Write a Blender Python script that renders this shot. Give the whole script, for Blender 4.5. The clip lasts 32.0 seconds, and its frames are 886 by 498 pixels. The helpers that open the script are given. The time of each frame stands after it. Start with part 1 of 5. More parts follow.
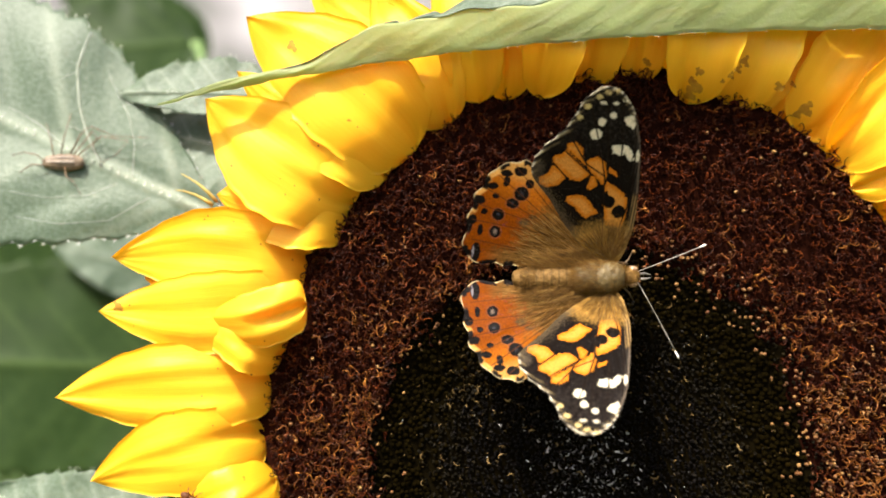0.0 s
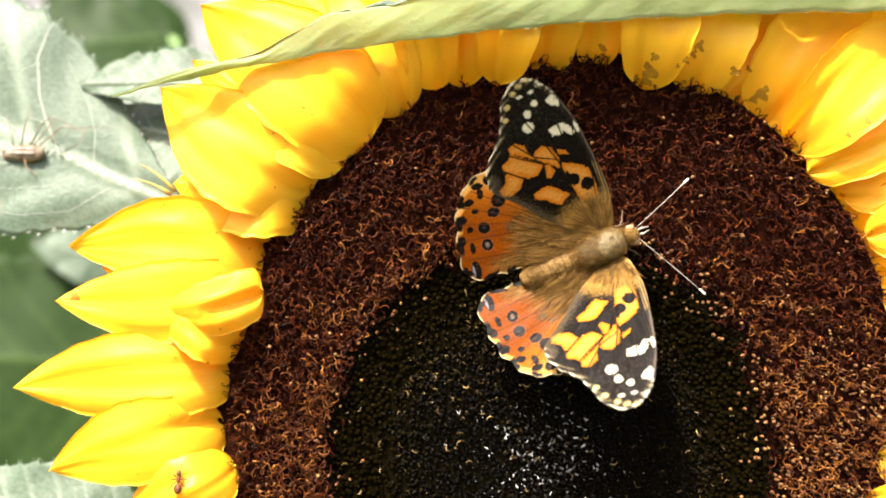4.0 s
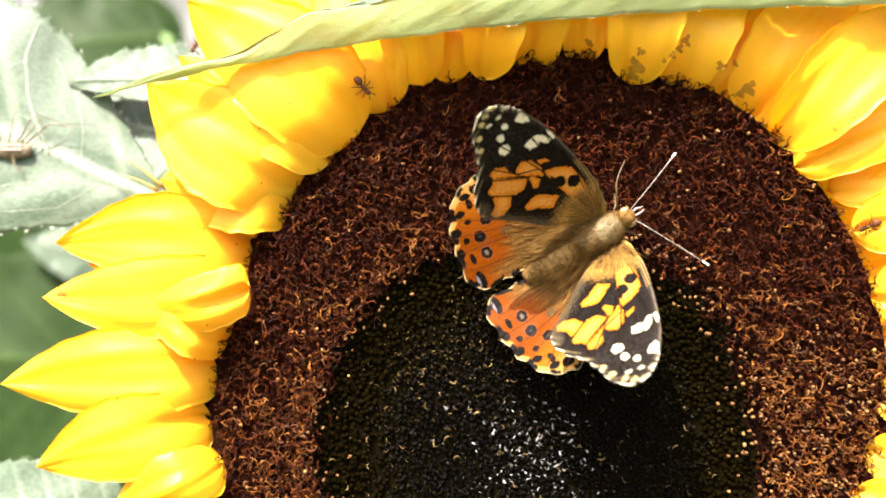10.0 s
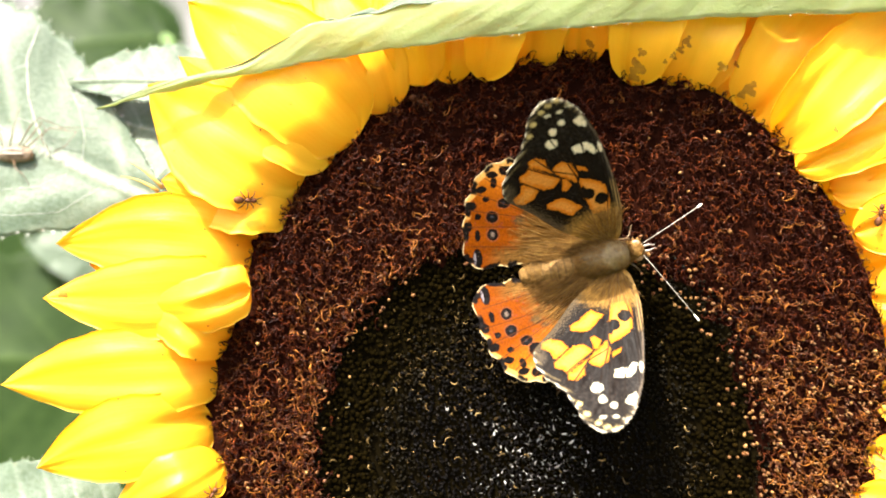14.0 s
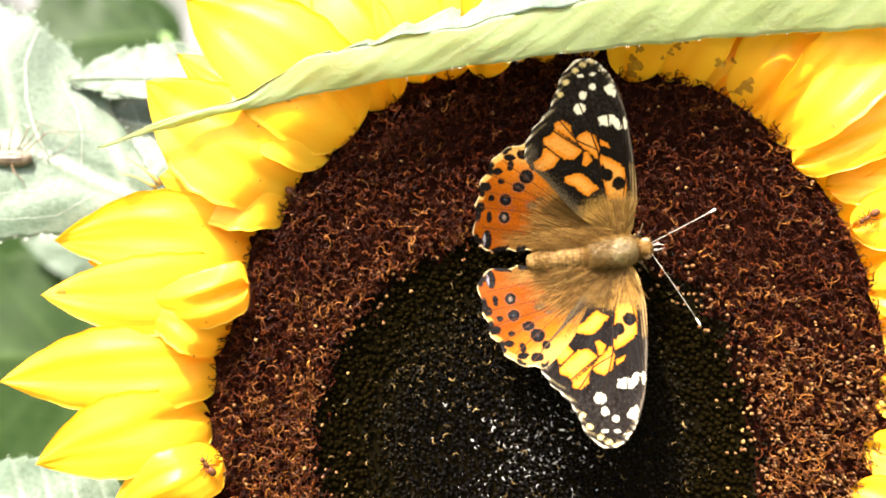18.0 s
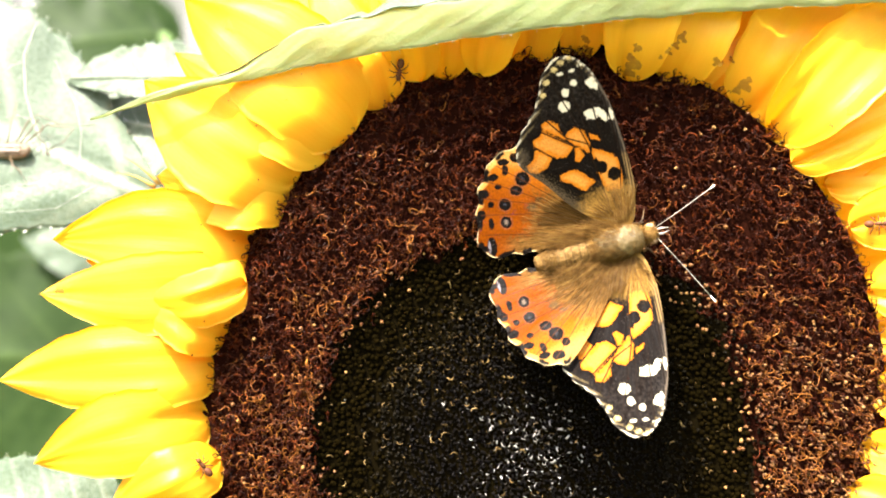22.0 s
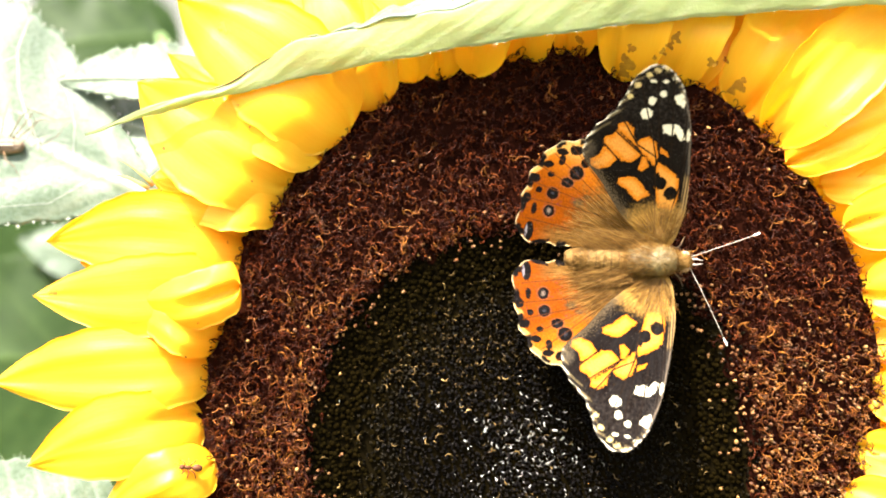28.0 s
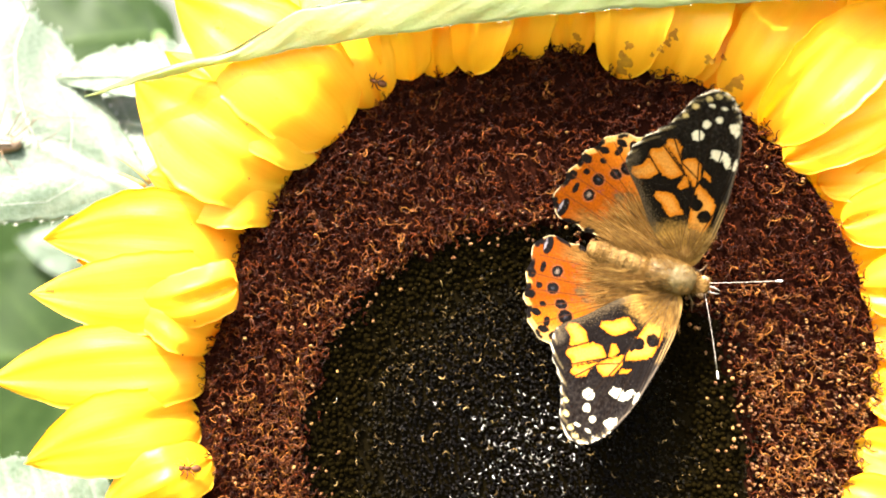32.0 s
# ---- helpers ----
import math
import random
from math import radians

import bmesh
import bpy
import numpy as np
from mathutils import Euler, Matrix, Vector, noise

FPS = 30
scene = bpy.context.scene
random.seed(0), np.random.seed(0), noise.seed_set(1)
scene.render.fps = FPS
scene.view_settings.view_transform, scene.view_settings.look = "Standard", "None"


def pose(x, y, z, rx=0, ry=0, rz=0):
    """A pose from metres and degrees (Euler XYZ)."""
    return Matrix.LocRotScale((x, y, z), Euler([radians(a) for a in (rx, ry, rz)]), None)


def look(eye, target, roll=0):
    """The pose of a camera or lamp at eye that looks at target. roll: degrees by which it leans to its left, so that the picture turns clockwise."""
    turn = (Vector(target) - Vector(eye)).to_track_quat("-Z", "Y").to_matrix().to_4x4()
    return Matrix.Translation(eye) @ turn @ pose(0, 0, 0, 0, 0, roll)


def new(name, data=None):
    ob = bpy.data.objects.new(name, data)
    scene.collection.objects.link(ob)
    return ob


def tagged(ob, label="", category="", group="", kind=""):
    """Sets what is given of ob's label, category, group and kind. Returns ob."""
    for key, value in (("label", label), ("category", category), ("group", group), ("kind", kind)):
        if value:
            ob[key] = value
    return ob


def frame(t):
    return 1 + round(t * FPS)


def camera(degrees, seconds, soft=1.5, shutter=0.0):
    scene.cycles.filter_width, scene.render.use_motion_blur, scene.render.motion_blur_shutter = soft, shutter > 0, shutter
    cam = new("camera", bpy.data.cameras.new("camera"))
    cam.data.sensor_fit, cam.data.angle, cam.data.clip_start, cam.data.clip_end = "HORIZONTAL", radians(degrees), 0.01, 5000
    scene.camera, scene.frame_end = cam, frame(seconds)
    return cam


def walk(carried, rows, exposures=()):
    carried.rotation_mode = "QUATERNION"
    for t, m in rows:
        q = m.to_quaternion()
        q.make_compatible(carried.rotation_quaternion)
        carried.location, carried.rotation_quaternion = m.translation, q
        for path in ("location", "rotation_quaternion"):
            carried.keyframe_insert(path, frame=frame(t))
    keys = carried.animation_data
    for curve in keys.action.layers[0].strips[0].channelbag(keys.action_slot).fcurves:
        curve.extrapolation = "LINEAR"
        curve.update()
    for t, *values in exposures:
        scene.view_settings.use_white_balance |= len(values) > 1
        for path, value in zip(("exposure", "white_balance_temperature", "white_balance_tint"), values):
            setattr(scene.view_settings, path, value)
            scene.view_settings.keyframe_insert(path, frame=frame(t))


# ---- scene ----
from collections import defaultdict

from mathutils.bvhtree import BVHTree

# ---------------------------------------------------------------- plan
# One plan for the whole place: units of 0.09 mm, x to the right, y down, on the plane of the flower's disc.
U = 0.00009
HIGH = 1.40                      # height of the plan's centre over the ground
FOV = 46.0
DIST = 784 * U / math.tan(radians(FOV / 2))


def at(x, y, d=0.0):
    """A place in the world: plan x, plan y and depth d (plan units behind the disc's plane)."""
    return Vector(((x - 784) * U, d * U, HIGH + (441 - y) * U))


def behind(x, y, d):
    """As at(), for what stands d behind the disc and seems to lie over the plan point x, y."""
    k = 1 + d * U / DIST
    return at(784 + (x - 784) * k, 441 + (y - 441) * k, d)


# ---------------------------------------------------------------- camera
cam = camera(FOV, 32.0, soft=1.8)
cam.data.dof.use_dof = True
cam.data.dof.focus_distance = DIST - 0.005
cam.data.dof.aperture_fstop = 11.0
# seconds; the camera's shift to the right, down and forward in plan units; its roll
PATH = [
    (0, -96.7, -30.2, -1.2, -0.543),
    (0.5, -92.7, -33.3, -1.7, -0.497),
    (1, -81.2, -30.7, -0.0, -0.467),
    (1.5, -61.9, -27.3, -0.1, -0.349),
    (2, -43.0, -20.0, -0.9, -0.251),
    (2.5, -34.4, -14.9, 0.7, -0.196),
    (3, -25.3, -10.8, -0.0, -0.140),
    (3.5, -21.5, -8.7, 0.3, -0.150),
    (5.5, -8.0, -6.0, -0.8, -0.033),
    (6, 0.7, -4.0, 0.2, -0.007),
    (6.5, -3.0, -2.6, 0.1, -0.023),
    (7, 6.1, -2.7, 0.8, 0.036),
    (7.5, -0.4, -1.1, -1.1, -0.034),
    (8, -1.5, -2.5, 0.1, -0.022),
    (8.5, 0.5, -1.2, 2.2, 0.008),
    (9, -0.0, 0.0, 0.1, 0.001),
    (9.5, 4.1, 0.2, 1.9, 0.017),
    (10, 2.8, 0.2, 1.0, 0.005),
    (10.5, 4.0, -1.4, 1.5, -0.008),
    (11, 3.0, -1.5, 0.3, -0.006),
    (11.5, 1.4, -1.3, 0.7, 0.009),
    (12, 2.9, -1.3, 0.6, 0.014),
    (12.5, 2.4, -0.1, 0.2, 0.003),
    (13, 3.0, -1.4, 0.7, 0.002),
    (13.5, 1.4, -0.5, -0.1, -0.018),
    (14, 1.1, -1.3, 1.1, -0.005),
    (14.5, 4.7, 1.6, 0.4, 0.006),
    (16.5, 4.6, 1.3, 0.0, 0.023),
    (17, -0.9, 1.7, 0.3, 0.010),
    (17.5, -5.2, 6.0, -5.3, -0.029),
    (18, 4.9, 5.1, -0.8, 0.063),
    (18.5, -5.7, 6.9, -3.8, -0.063),
    (19, 4.5, 4.0, -1.1, -0.058),
    (19.5, 0.4, 5.1, -2.6, -0.069),
    (20, 1.8, 6.1, -2.6, -0.007),
    (20.5, 9.1, 6.9, 0.5, 0.079),
    (21, -4.1, 9.3, -3.8, -0.025),
    (21.5, 7.1, 4.7, 1.3, 0.004),
    (22, 8.2, 6.7, -1.7, 0.049),
    (22.5, 4.4, 5.0, 0.7, 0.024),
    (23, 15.4, 3.9, 1.4, 0.089),
    (23.5, -4.2, 9.0, -4.6, -0.026),
    (24, 14.8, 5.3, 2.9, 0.069),
    (24.5, 3.4, 8.5, -2.7, 0.016),
    (25, 10.0, 6.2, 1.1, 0.002),
    (25.5, 7.3, 7.6, 0.3, 0.005),
    (27.5, 17.6, 5.3, 1.5, 0.079),
    (28, 18.5, 4.6, 2.0, 0.153),
    (28.5, 23.3, 7.2, 1.9, 0.135),
    (29, 24.2, 9.2, 1.6, 0.159),
    (29.5, 16.4, 5.4, 3.7, 0.082),
    (30, 30.1, 6.8, 1.3, 0.127),
    (30.5, 20.2, 7.1, 3.0, 0.130),
    (31, 26.9, 6.4, 5.4, 0.143),
    (31.5, 26.0, 9.9, -0.1, 0.148),
    (32, 23.3, 8.9, 4.3, 0.177),
]
EXPOSURE = [(0, 1.08), (0.8, 1.1), (2, 1.27), (3.5, 1.54), (5.5, 1.77), (8, 1.87), (13, 1.92), (19, 2.04), (24, 2.12), (28, 2.22), (32, 2.32)]
walk(cam, [(t, pose(x * U, -DIST + f * U, HIGH - y * U, 90, r, 0)) for t, x, y, f, r in PATH], EXPOSURE)

# ---------------------------------------------------------------- light
SUN = Vector((-0.30, -0.43, 0.84)).normalized()
world = bpy.data.worlds.new("sky")
scene.world = world
world.use_nodes = True
wn = world.node_tree.nodes
sky = wn.new("ShaderNodeTexSky")
sky.sky_type, sky.sun_disc = "NISHITA", False
sky.sun_elevation = math.asin(SUN.z)
sky.sun_rotation = math.atan2(SUN.x, SUN.y)
sky.air_density, sky.dust_density, sky.ozone_density = 0.7, 5.0, 0.4
wn["Background"].inputs["Strength"].default_value = 0.18
world.node_tree.links.new(sky.outputs[0], wn["Background"].inputs["Color"])
sun_data = bpy.data.lights.new("sun", "SUN")
sun_data.energy, sun_data.angle, sun_data.color = 5.0, radians(0.6), (1.0, 0.94, 0.83)
sun_lamp = new("sun", sun_data)
sun_lamp.matrix_world = look(at(784, 441) + SUN * 3, at(784, 441))

# ---------------------------------------------------------------- materials


class Mat:
    """A small builder of node materials."""

    def __init__(self, name):
        self.m = bpy.data.materials.new(name)
        self.m.use_nodes = True
        self.t = self.m.node_tree
        self.p = self.t.nodes["Principled BSDF"]

    def node(self, kind, **inputs):
        n = self.t.nodes.new(kind)
        for k, v in inputs.items():
            n.inputs[k.replace("_", " ")].default_value = v
        return n

    def link(self, a, b):
        self.t.links.new(a, b)

    def coords(self):
        return self.t.nodes.new("ShaderNodeTexCoord").outputs["Object"]

    def noise(self, scale, detail=4, rough=0.6, vector=None):
        n = self.node("ShaderNodeTexNoise", Scale=scale, Detail=detail, Roughness=rough)
        self.link(vector or self.coords(), n.inputs["Vector"])
        return n.outputs["Fac"]

    def ramp(self, fac, *stops):
        n = self.t.nodes.new("ShaderNodeValToRGB")
        e = n.color_ramp.elements
        while len(e) < len(stops):
            e.new(0.5)
        for el, (pos, col) in zip(e, stops):
            el.position, el.color = pos, (*col, 1)
        self.link(fac, n.inputs["Fac"])
        return n.outputs["Color"]

    def mix(self, fac, a, b, kind="MIX"):
        n = self.t.nodes.new("ShaderNodeMix")
        n.data_type, n.blend_type = "RGBA", kind
        for sock, v in ((n.inputs[0], fac), (n.inputs[6], a), (n.inputs[7], b)):
            if isinstance(v, (int, float)):
                sock.default_value = v
            elif isinstance(v, tuple):
                sock.default_value = (*v, 1)
            else:
                self.link(v, sock)
        return n.outputs[2]

    def colour(self, c):
        if isinstance(c, tuple):
            self.p.inputs["Base Color"].default_value = (*c, 1)
        else:
            self.link(c, self.p.inputs["Base Color"])
        return self

    def set(self, **kw):
        for k, v in kw.items():
            self.p.inputs[k.replace("_", " ")].default_value = v
        return self

    def bump(self, height, strength, distance):
        n = self.node("ShaderNodeBump", Strength=strength, Distance=distance)
        self.link(height, n.inputs["Height"])
        self.link(n.outputs[0], self.p.inputs["Normal"])
        return self

    def translucent(self, share, c):
        n = self.t.nodes.new("ShaderNodeBsdfTranslucent")
        if isinstance(c, tuple):
            n.inputs[0].default_value = (*c, 1)
        else:
            self.link(c, n.inputs[0])
        x = self.t.nodes.new("ShaderNodeMixShader")
        x.inputs[0].default_value = share
        self.link(self.p.outputs[0], x.inputs[1])
        self.link(n.outputs[0], x.inputs[2])
        self.link(x.outputs[0], self.t.nodes["Material Output"].inputs[0])
        return self


def petal_material():
    m = Mat("ray_petal_yellow")
    uv = m.t.nodes.new("ShaderNodeUVMap").outputs[0]
    mp = m.node("ShaderNodeMapping")
    mp.inputs["Scale"].default_value = (2.0, 26.0, 1.0)
    m.link(uv, mp.inputs[0])
    ribs = m.noise(1.0, 3, 0.5, mp.outputs[0])
    spots = m.noise(420, 2, 0.4)
    big = m.noise(60, 3, 0.5)
    rnd = m.t.nodes.new("ShaderNodeObjectInfo").outputs["Random"]
    base = m.ramp(big, (0.3, (0.97, 0.60, 0.012)), (0.7, (0.98, 0.71, 0.045)))
    base = m.mix(0.34, base, m.ramp(ribs, (0.3, (0.92, 0.57, 0.01)), (0.75, (1.0, 0.78, 0.06))))
    base = m.mix(0.16, base, m.ramp(rnd, (0.0, (0.93, 0.58, 0.01)), (1.0, (1.0, 0.82, 0.06))))
    # rare brown flecks
    base = m.mix(m.ramp(spots, (0.76, (0, 0, 0)), (0.80, (1, 1, 1))), base, (0.18, 0.07, 0.01))
    m.colour(base).set(Roughness=0.38, Specular_IOR_Level=0.42)
    fine = m.node("ShaderNodeMapping")
    fine.inputs["Scale"].default_value = (4.0, 75.0, 1.0)
    m.link(uv, fine.inputs[0])
    m.bump(m.mix(0.4, ribs, m.noise(1.0, 2, 0.5, fine.outputs[0])), 0.3, 0.0004)
    return m.translucent(0.56, m.mix(0.6, base, (1.0, 0.58, 0.0))).m


def floret_material(name, dark, mid, light, rough=0.55, rare=0.86, trans=0.0, gloss=0.4, clump=None):
    m = Mat(name)
    g = m.t.nodes.new("ShaderNodeNewGeometry").outputs["Random Per Island"]
    o = m.t.nodes.new("ShaderNodeObjectInfo").outputs["Random"]
    add = m.t.nodes.new("ShaderNodeMath")
    add.operation = "ADD"
    m.link(g, add.inputs[0])
    m.link(o, add.inputs[1])
    fr = m.t.nodes.new("ShaderNodeMath")
    fr.operation = "FRACT"
    m.link(add.outputs[0], fr.inputs[0])
    c = m.ramp(fr.outputs[0], (0.0, dark), (0.55, mid), (rare, mid), (1.0, light))
    n = m.noise(900, 3, 0.7)
    c = m.mix(0.32, c, m.ramp(n, (0.38, dark), (0.78, light)))
    if clump:
        c = m.mix(m.ramp(m.noise(330, 3, 0.6), (0.54, (0, 0, 0)), (0.72, (0.75, 0.75, 0.75))), c, m.mix(fr.outputs[0], mid, clump))
    m.colour(c).set(Roughness=rough, Specular_IOR_Level=gloss)
    if trans:
        m.translucent(trans, c)
    return m.m


def leaf_material(name, deep, pale, vein, share=0.25, scale=1.0, sheen=0.2, glow=(0.35, 0.55, 0.06), gloss=0.4, pass_on=0.5, speck=0.3):
    m = Mat(name)
    a = m.noise(90 * scale, 5, 0.65)
    f = m.noise(1400 * scale, 3, 0.6)
    c = m.ramp(a, (0.3, deep), (0.7, pale))
    c = m.mix(speck, c, m.ramp(f, (0.35, deep), (0.7, vein)))
    at_vein = m.t.nodes.new("ShaderNodeAttribute")
    at_vein.attribute_name = "vein"
    c = m.mix(at_vein.outputs["Fac"], c, vein)
    m.colour(c).set(Roughness=0.5, Specular_IOR_Level=gloss, Sheen_Weight=sheen, Sheen_Roughness=0.5)
    m.bump(f, 0.5, 0.0004)
    return m.translucent(share, m.mix(pass_on, c, glow)).m


def plain(name, c, rough=0.6, c2=None, scale=600, bump=0.0, gloss=0.4):
    m = Mat(name)
    n = m.noise(scale, 4, 0.6)
    c2 = c2 or tuple(min(1, v * 1.5) for v in c)
    m.colour(m.ramp(n, (0.3, c), (0.72, c2))).set(Roughness=rough, Specular_IOR_Level=gloss)
    if bump:
        m.bump(n, bump, 0.0005)
    return m.m


def wing_material():
    """Pigment from the wing's own pattern; its alpha says where silky hair lies over the scales."""
    m = Mat("wing_scales")
    at_c = m.t.nodes.new("ShaderNodeAttribute")
    at_c.attribute_name = "pigment"
    co = m.coords()
    mp = m.node("ShaderNodeMapping")
    mp.inputs["Scale"].default_value = (4200, 2600, 1)
    m.link(co, mp.inputs[0])
    n = m.noise(1.0, 2, 0.5, mp.outputs[0])
    c = m.mix(0.6, at_c.outputs["Color"], m.ramp(n, (0.25, (0.5, 0.5, 0.5)), (0.75, (1.45, 1.4, 1.3))), "MULTIPLY")
    # single pale scales scattered over the dark fields
    sc = m.noise(3000, 2, 0.6)
    patch = m.noise(330, 2, 0.5)
    c = m.mix(m.ramp(patch, (0.45, (0.05, 0.05, 0.05)), (0.65, (1, 1, 1))), c, m.ramp(sc, (0.57, (0, 0, 0)), (0.70, (0.040, 0.032, 0.028))), "LIGHTEN")
    # hair and fine folds that run out from the wing's root
    xyz = m.t.nodes.new("ShaderNodeSeparateXYZ")
    m.link(co, xyz.inputs[0])
    ang = m.t.nodes.new("ShaderNodeMath")
    ang.operation = "ARCTAN2"
    m.link(xyz.outputs["Y"], ang.inputs[0])
    m.link(xyz.outputs["X"], ang.inputs[1])
    far = m.t.nodes.new("ShaderNodeVectorMath")
    far.operation = "LENGTH"
    m.link(co, far.inputs[0])
    polar = m.t.nodes.new("ShaderNodeCombineXYZ")
    m.link(ang.outputs[0], polar.inputs[0])
    m.link(far.outputs["Value"], polar.inputs[1])
    sp = m.node("ShaderNodeMapping")
    sp.inputs["Scale"].default_value = (42, 260, 1)
    m.link(polar.outputs[0], sp.inputs[0])
    streak = m.noise(1.0, 3, 0.7, sp.outputs[0])
    c = m.mix(at_c.outputs["Alpha"], c, m.mix(1.0, c, m.ramp(streak, (0.32, (0.25, 0.22, 0.18)), (0.68, (1.6, 1.55, 1.4))), "MULTIPLY"))
    m.colour(c).set(Roughness=0.42)
    gl = m.ramp(at_c.outputs["Color"], (0.0, (0.055, 0.055, 0.06)), (0.1, (0.02, 0.02, 0.02)))
    gl = m.mix(1.0, gl, m.ramp(streak, (0.34, (0.25, 0.25, 0.25)), (0.66, (1.6, 1.6, 1.7))), "MULTIPLY")
    m.link(gl, m.p.inputs["Specular IOR Level"])
    m.bump(n, 0.35, 0.0001)
    return m.translucent(0.2, m.mix(1.0, c, (1.0, 0.72, 0.42), "MULTIPLY")).m


PETAL = petal_material()
FLORET = floret_material("open_floret", (0.0062, 0.0008, 0.0004), (0.0165, 0.0019, 0.0007), (0.145, 0.029, 0.0046), 0.45, 0.68, 0.15, 0.10, (0.17, 0.048, 0.0078))
# gold and pollen tones are reddened to carry the warm glow at the right
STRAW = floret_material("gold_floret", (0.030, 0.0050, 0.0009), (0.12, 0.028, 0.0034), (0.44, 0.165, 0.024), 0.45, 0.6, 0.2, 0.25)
POLLEN = floret_material("pollen_floret", (0.055, 0.014, 0.0035), (0.14, 0.050, 0.013), (0.42, 0.23, 0.068), 0.5, 0.7, 0.15)
BUD = floret_material("closed_bud", (0.0020, 0.0015, 0.0006), (0.0042, 0.0030, 0.0010), (0.011, 0.0072, 0.0020), 0.6, 0.88, 0.0, 0.06)
BEAD = floret_material("olive_bud", (0.0022, 0.0016, 0.0005), (0.0034, 0.0025, 0.0007), (0.013, 0.0080, 0.0018), 0.8, 0.95, 0.0, 0.0)
CORE = floret_material("core_bud", (0.0012, 0.0010, 0.0010), (0.0021, 0.0017, 0.0017), (0.012, 0.0092, 0.0066), 0.6, 0.9, 0.0, 0.035)
HUSK = floret_material("pale_husk", (0.10, 0.09, 0.075), (0.30, 0.28, 0.25), (0.75, 0.72, 0.68), 0.4, 0.5, 0.0, 0.3)
CHAFF = floret_material("dry_chaff", (0.018, 0.0105, 0.0035), (0.080, 0.048, 0.016), (0.34, 0.22, 0.085), 0.5, 0.55, 0.0, 0.1)
PITH = plain("disc_pith", (0.009, 0.0026, 0.0015), 1.0, (0.016, 0.0044, 0.0023), 500, gloss=0.0)
BED = plain("bud_bed", (0.0032, 0.0023, 0.0009), 1.0, (0.0050, 0.0036, 0.0013), 500, gloss=0.0)
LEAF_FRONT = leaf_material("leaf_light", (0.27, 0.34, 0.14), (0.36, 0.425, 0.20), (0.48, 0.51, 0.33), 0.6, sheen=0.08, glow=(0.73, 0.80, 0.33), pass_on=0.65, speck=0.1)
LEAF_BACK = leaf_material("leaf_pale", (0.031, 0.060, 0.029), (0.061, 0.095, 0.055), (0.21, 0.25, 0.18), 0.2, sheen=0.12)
LEAF_MID = leaf_material("leaf_grey", (0.075, 0.105, 0.070), (0.14, 0.175, 0.125), (0.24, 0.27, 0.22), 0.15, 0.3, 0.0, (0.09, 0.10, 0.06), 0.1)
# leaf green darkened to hold the shade of the far growth
LEAF_SHADED = leaf_material("leaf_shaded", (0.010, 0.023, 0.004), (0.021, 0.043, 0.009), (0.045, 0.075, 0.02), 0.15, 0.3, 0.0, (0.03, 0.06, 0.01), 0.1)
STEM = plain("stem_green", (0.10, 0.18, 0.05), 0.6, (0.18, 0.28, 0.09), 300, bump=0.4)
VEIN = plain("leaf_vein", (0.20, 0.23, 0.17), 0.5, (0.32, 0.35, 0.27), 700, bump=0.3)
HAIR_PALE = plain("plant_hair", (0.62, 0.66, 0.55), 0.5, (0.8, 0.82, 0.72))
WING = wing_material()
FUR = plain("golden_fur", (0.075, 0.036, 0.008), 0.7, (0.20, 0.110, 0.030), 1100, bump=0.8, gloss=0.08)
HAIRS = floret_material("golden_hair", (0.070, 0.030, 0.005), (0.18, 0.086, 0.016), (0.39, 0.230, 0.062), 0.45, 0.7, 0.2, 0.15)


def ringed_material():
    """Golden scales with a darker band at the edge of each ring of the abdomen."""
    m = Mat("ringed_fur")
    xyz = m.t.nodes.new("ShaderNodeSeparateXYZ")
    m.link(m.coords(), xyz.inputs[0])
    turn = m.t.nodes.new("ShaderNodeMath")
    turn.operation = "MULTIPLY"
    turn.inputs[1].default_value = 2 * math.pi / (13 * U)
    m.link(xyz.outputs["X"], turn.inputs[0])
    wave = m.t.nodes.new("ShaderNodeMath")
    wave.operation = "SINE"
    m.link(turn.outputs[0], wave.inputs[0])
    n = m.noise(1500, 4, 0.6)
    c = m.ramp(n, (0.3, (0.085, 0.042, 0.009)), (0.72, (0.21, 0.120, 0.034)))
    c = m.mix(m.ramp(wave.outputs[0], (0.55, (0, 0, 0)), (1.0, (0.5, 0.5, 0.5))), c, (0.055, 0.028, 0.008))
    m.colour(c).set(Roughness=0.6, Specular_IOR_Level=0.15)
    m.bump(n, 0.8, 0.0005)
    return m.m


ABDOMEN = ringed_material()
THORAX = plain("thorax_scales", (0.075, 0.047, 0.014), 0.4, (0.18, 0.128, 0.050), 1500, bump=0.8, gloss=0.4)
EYE = plain("compound_eye", (0.22, 0.12, 0.06), 0.2, (0.45, 0.30, 0.18), 2500)
FEELER = plain("antenna_pale", (0.16, 0.12, 0.095), 0.5, (0.50, 0.44, 0.38), 2600)
FEELER_TIP = plain("antenna_tip", (0.9, 0.85, 0.72), 0.5, (0.95, 0.92, 0.85))
LEG = plain("insect_leg", (0.07, 0.040, 0.018), 0.5, (0.16, 0.10, 0.05), 1500)
ANT = plain("ant_shell", (0.060, 0.020, 0.008), 0.45, (0.14, 0.052, 0.020), 1200, gloss=0.15)
SPIDER = plain("harvestman_shell", (0.07, 0.044, 0.022), 0.6, (0.27, 0.20, 0.13), 700, bump=0.7)


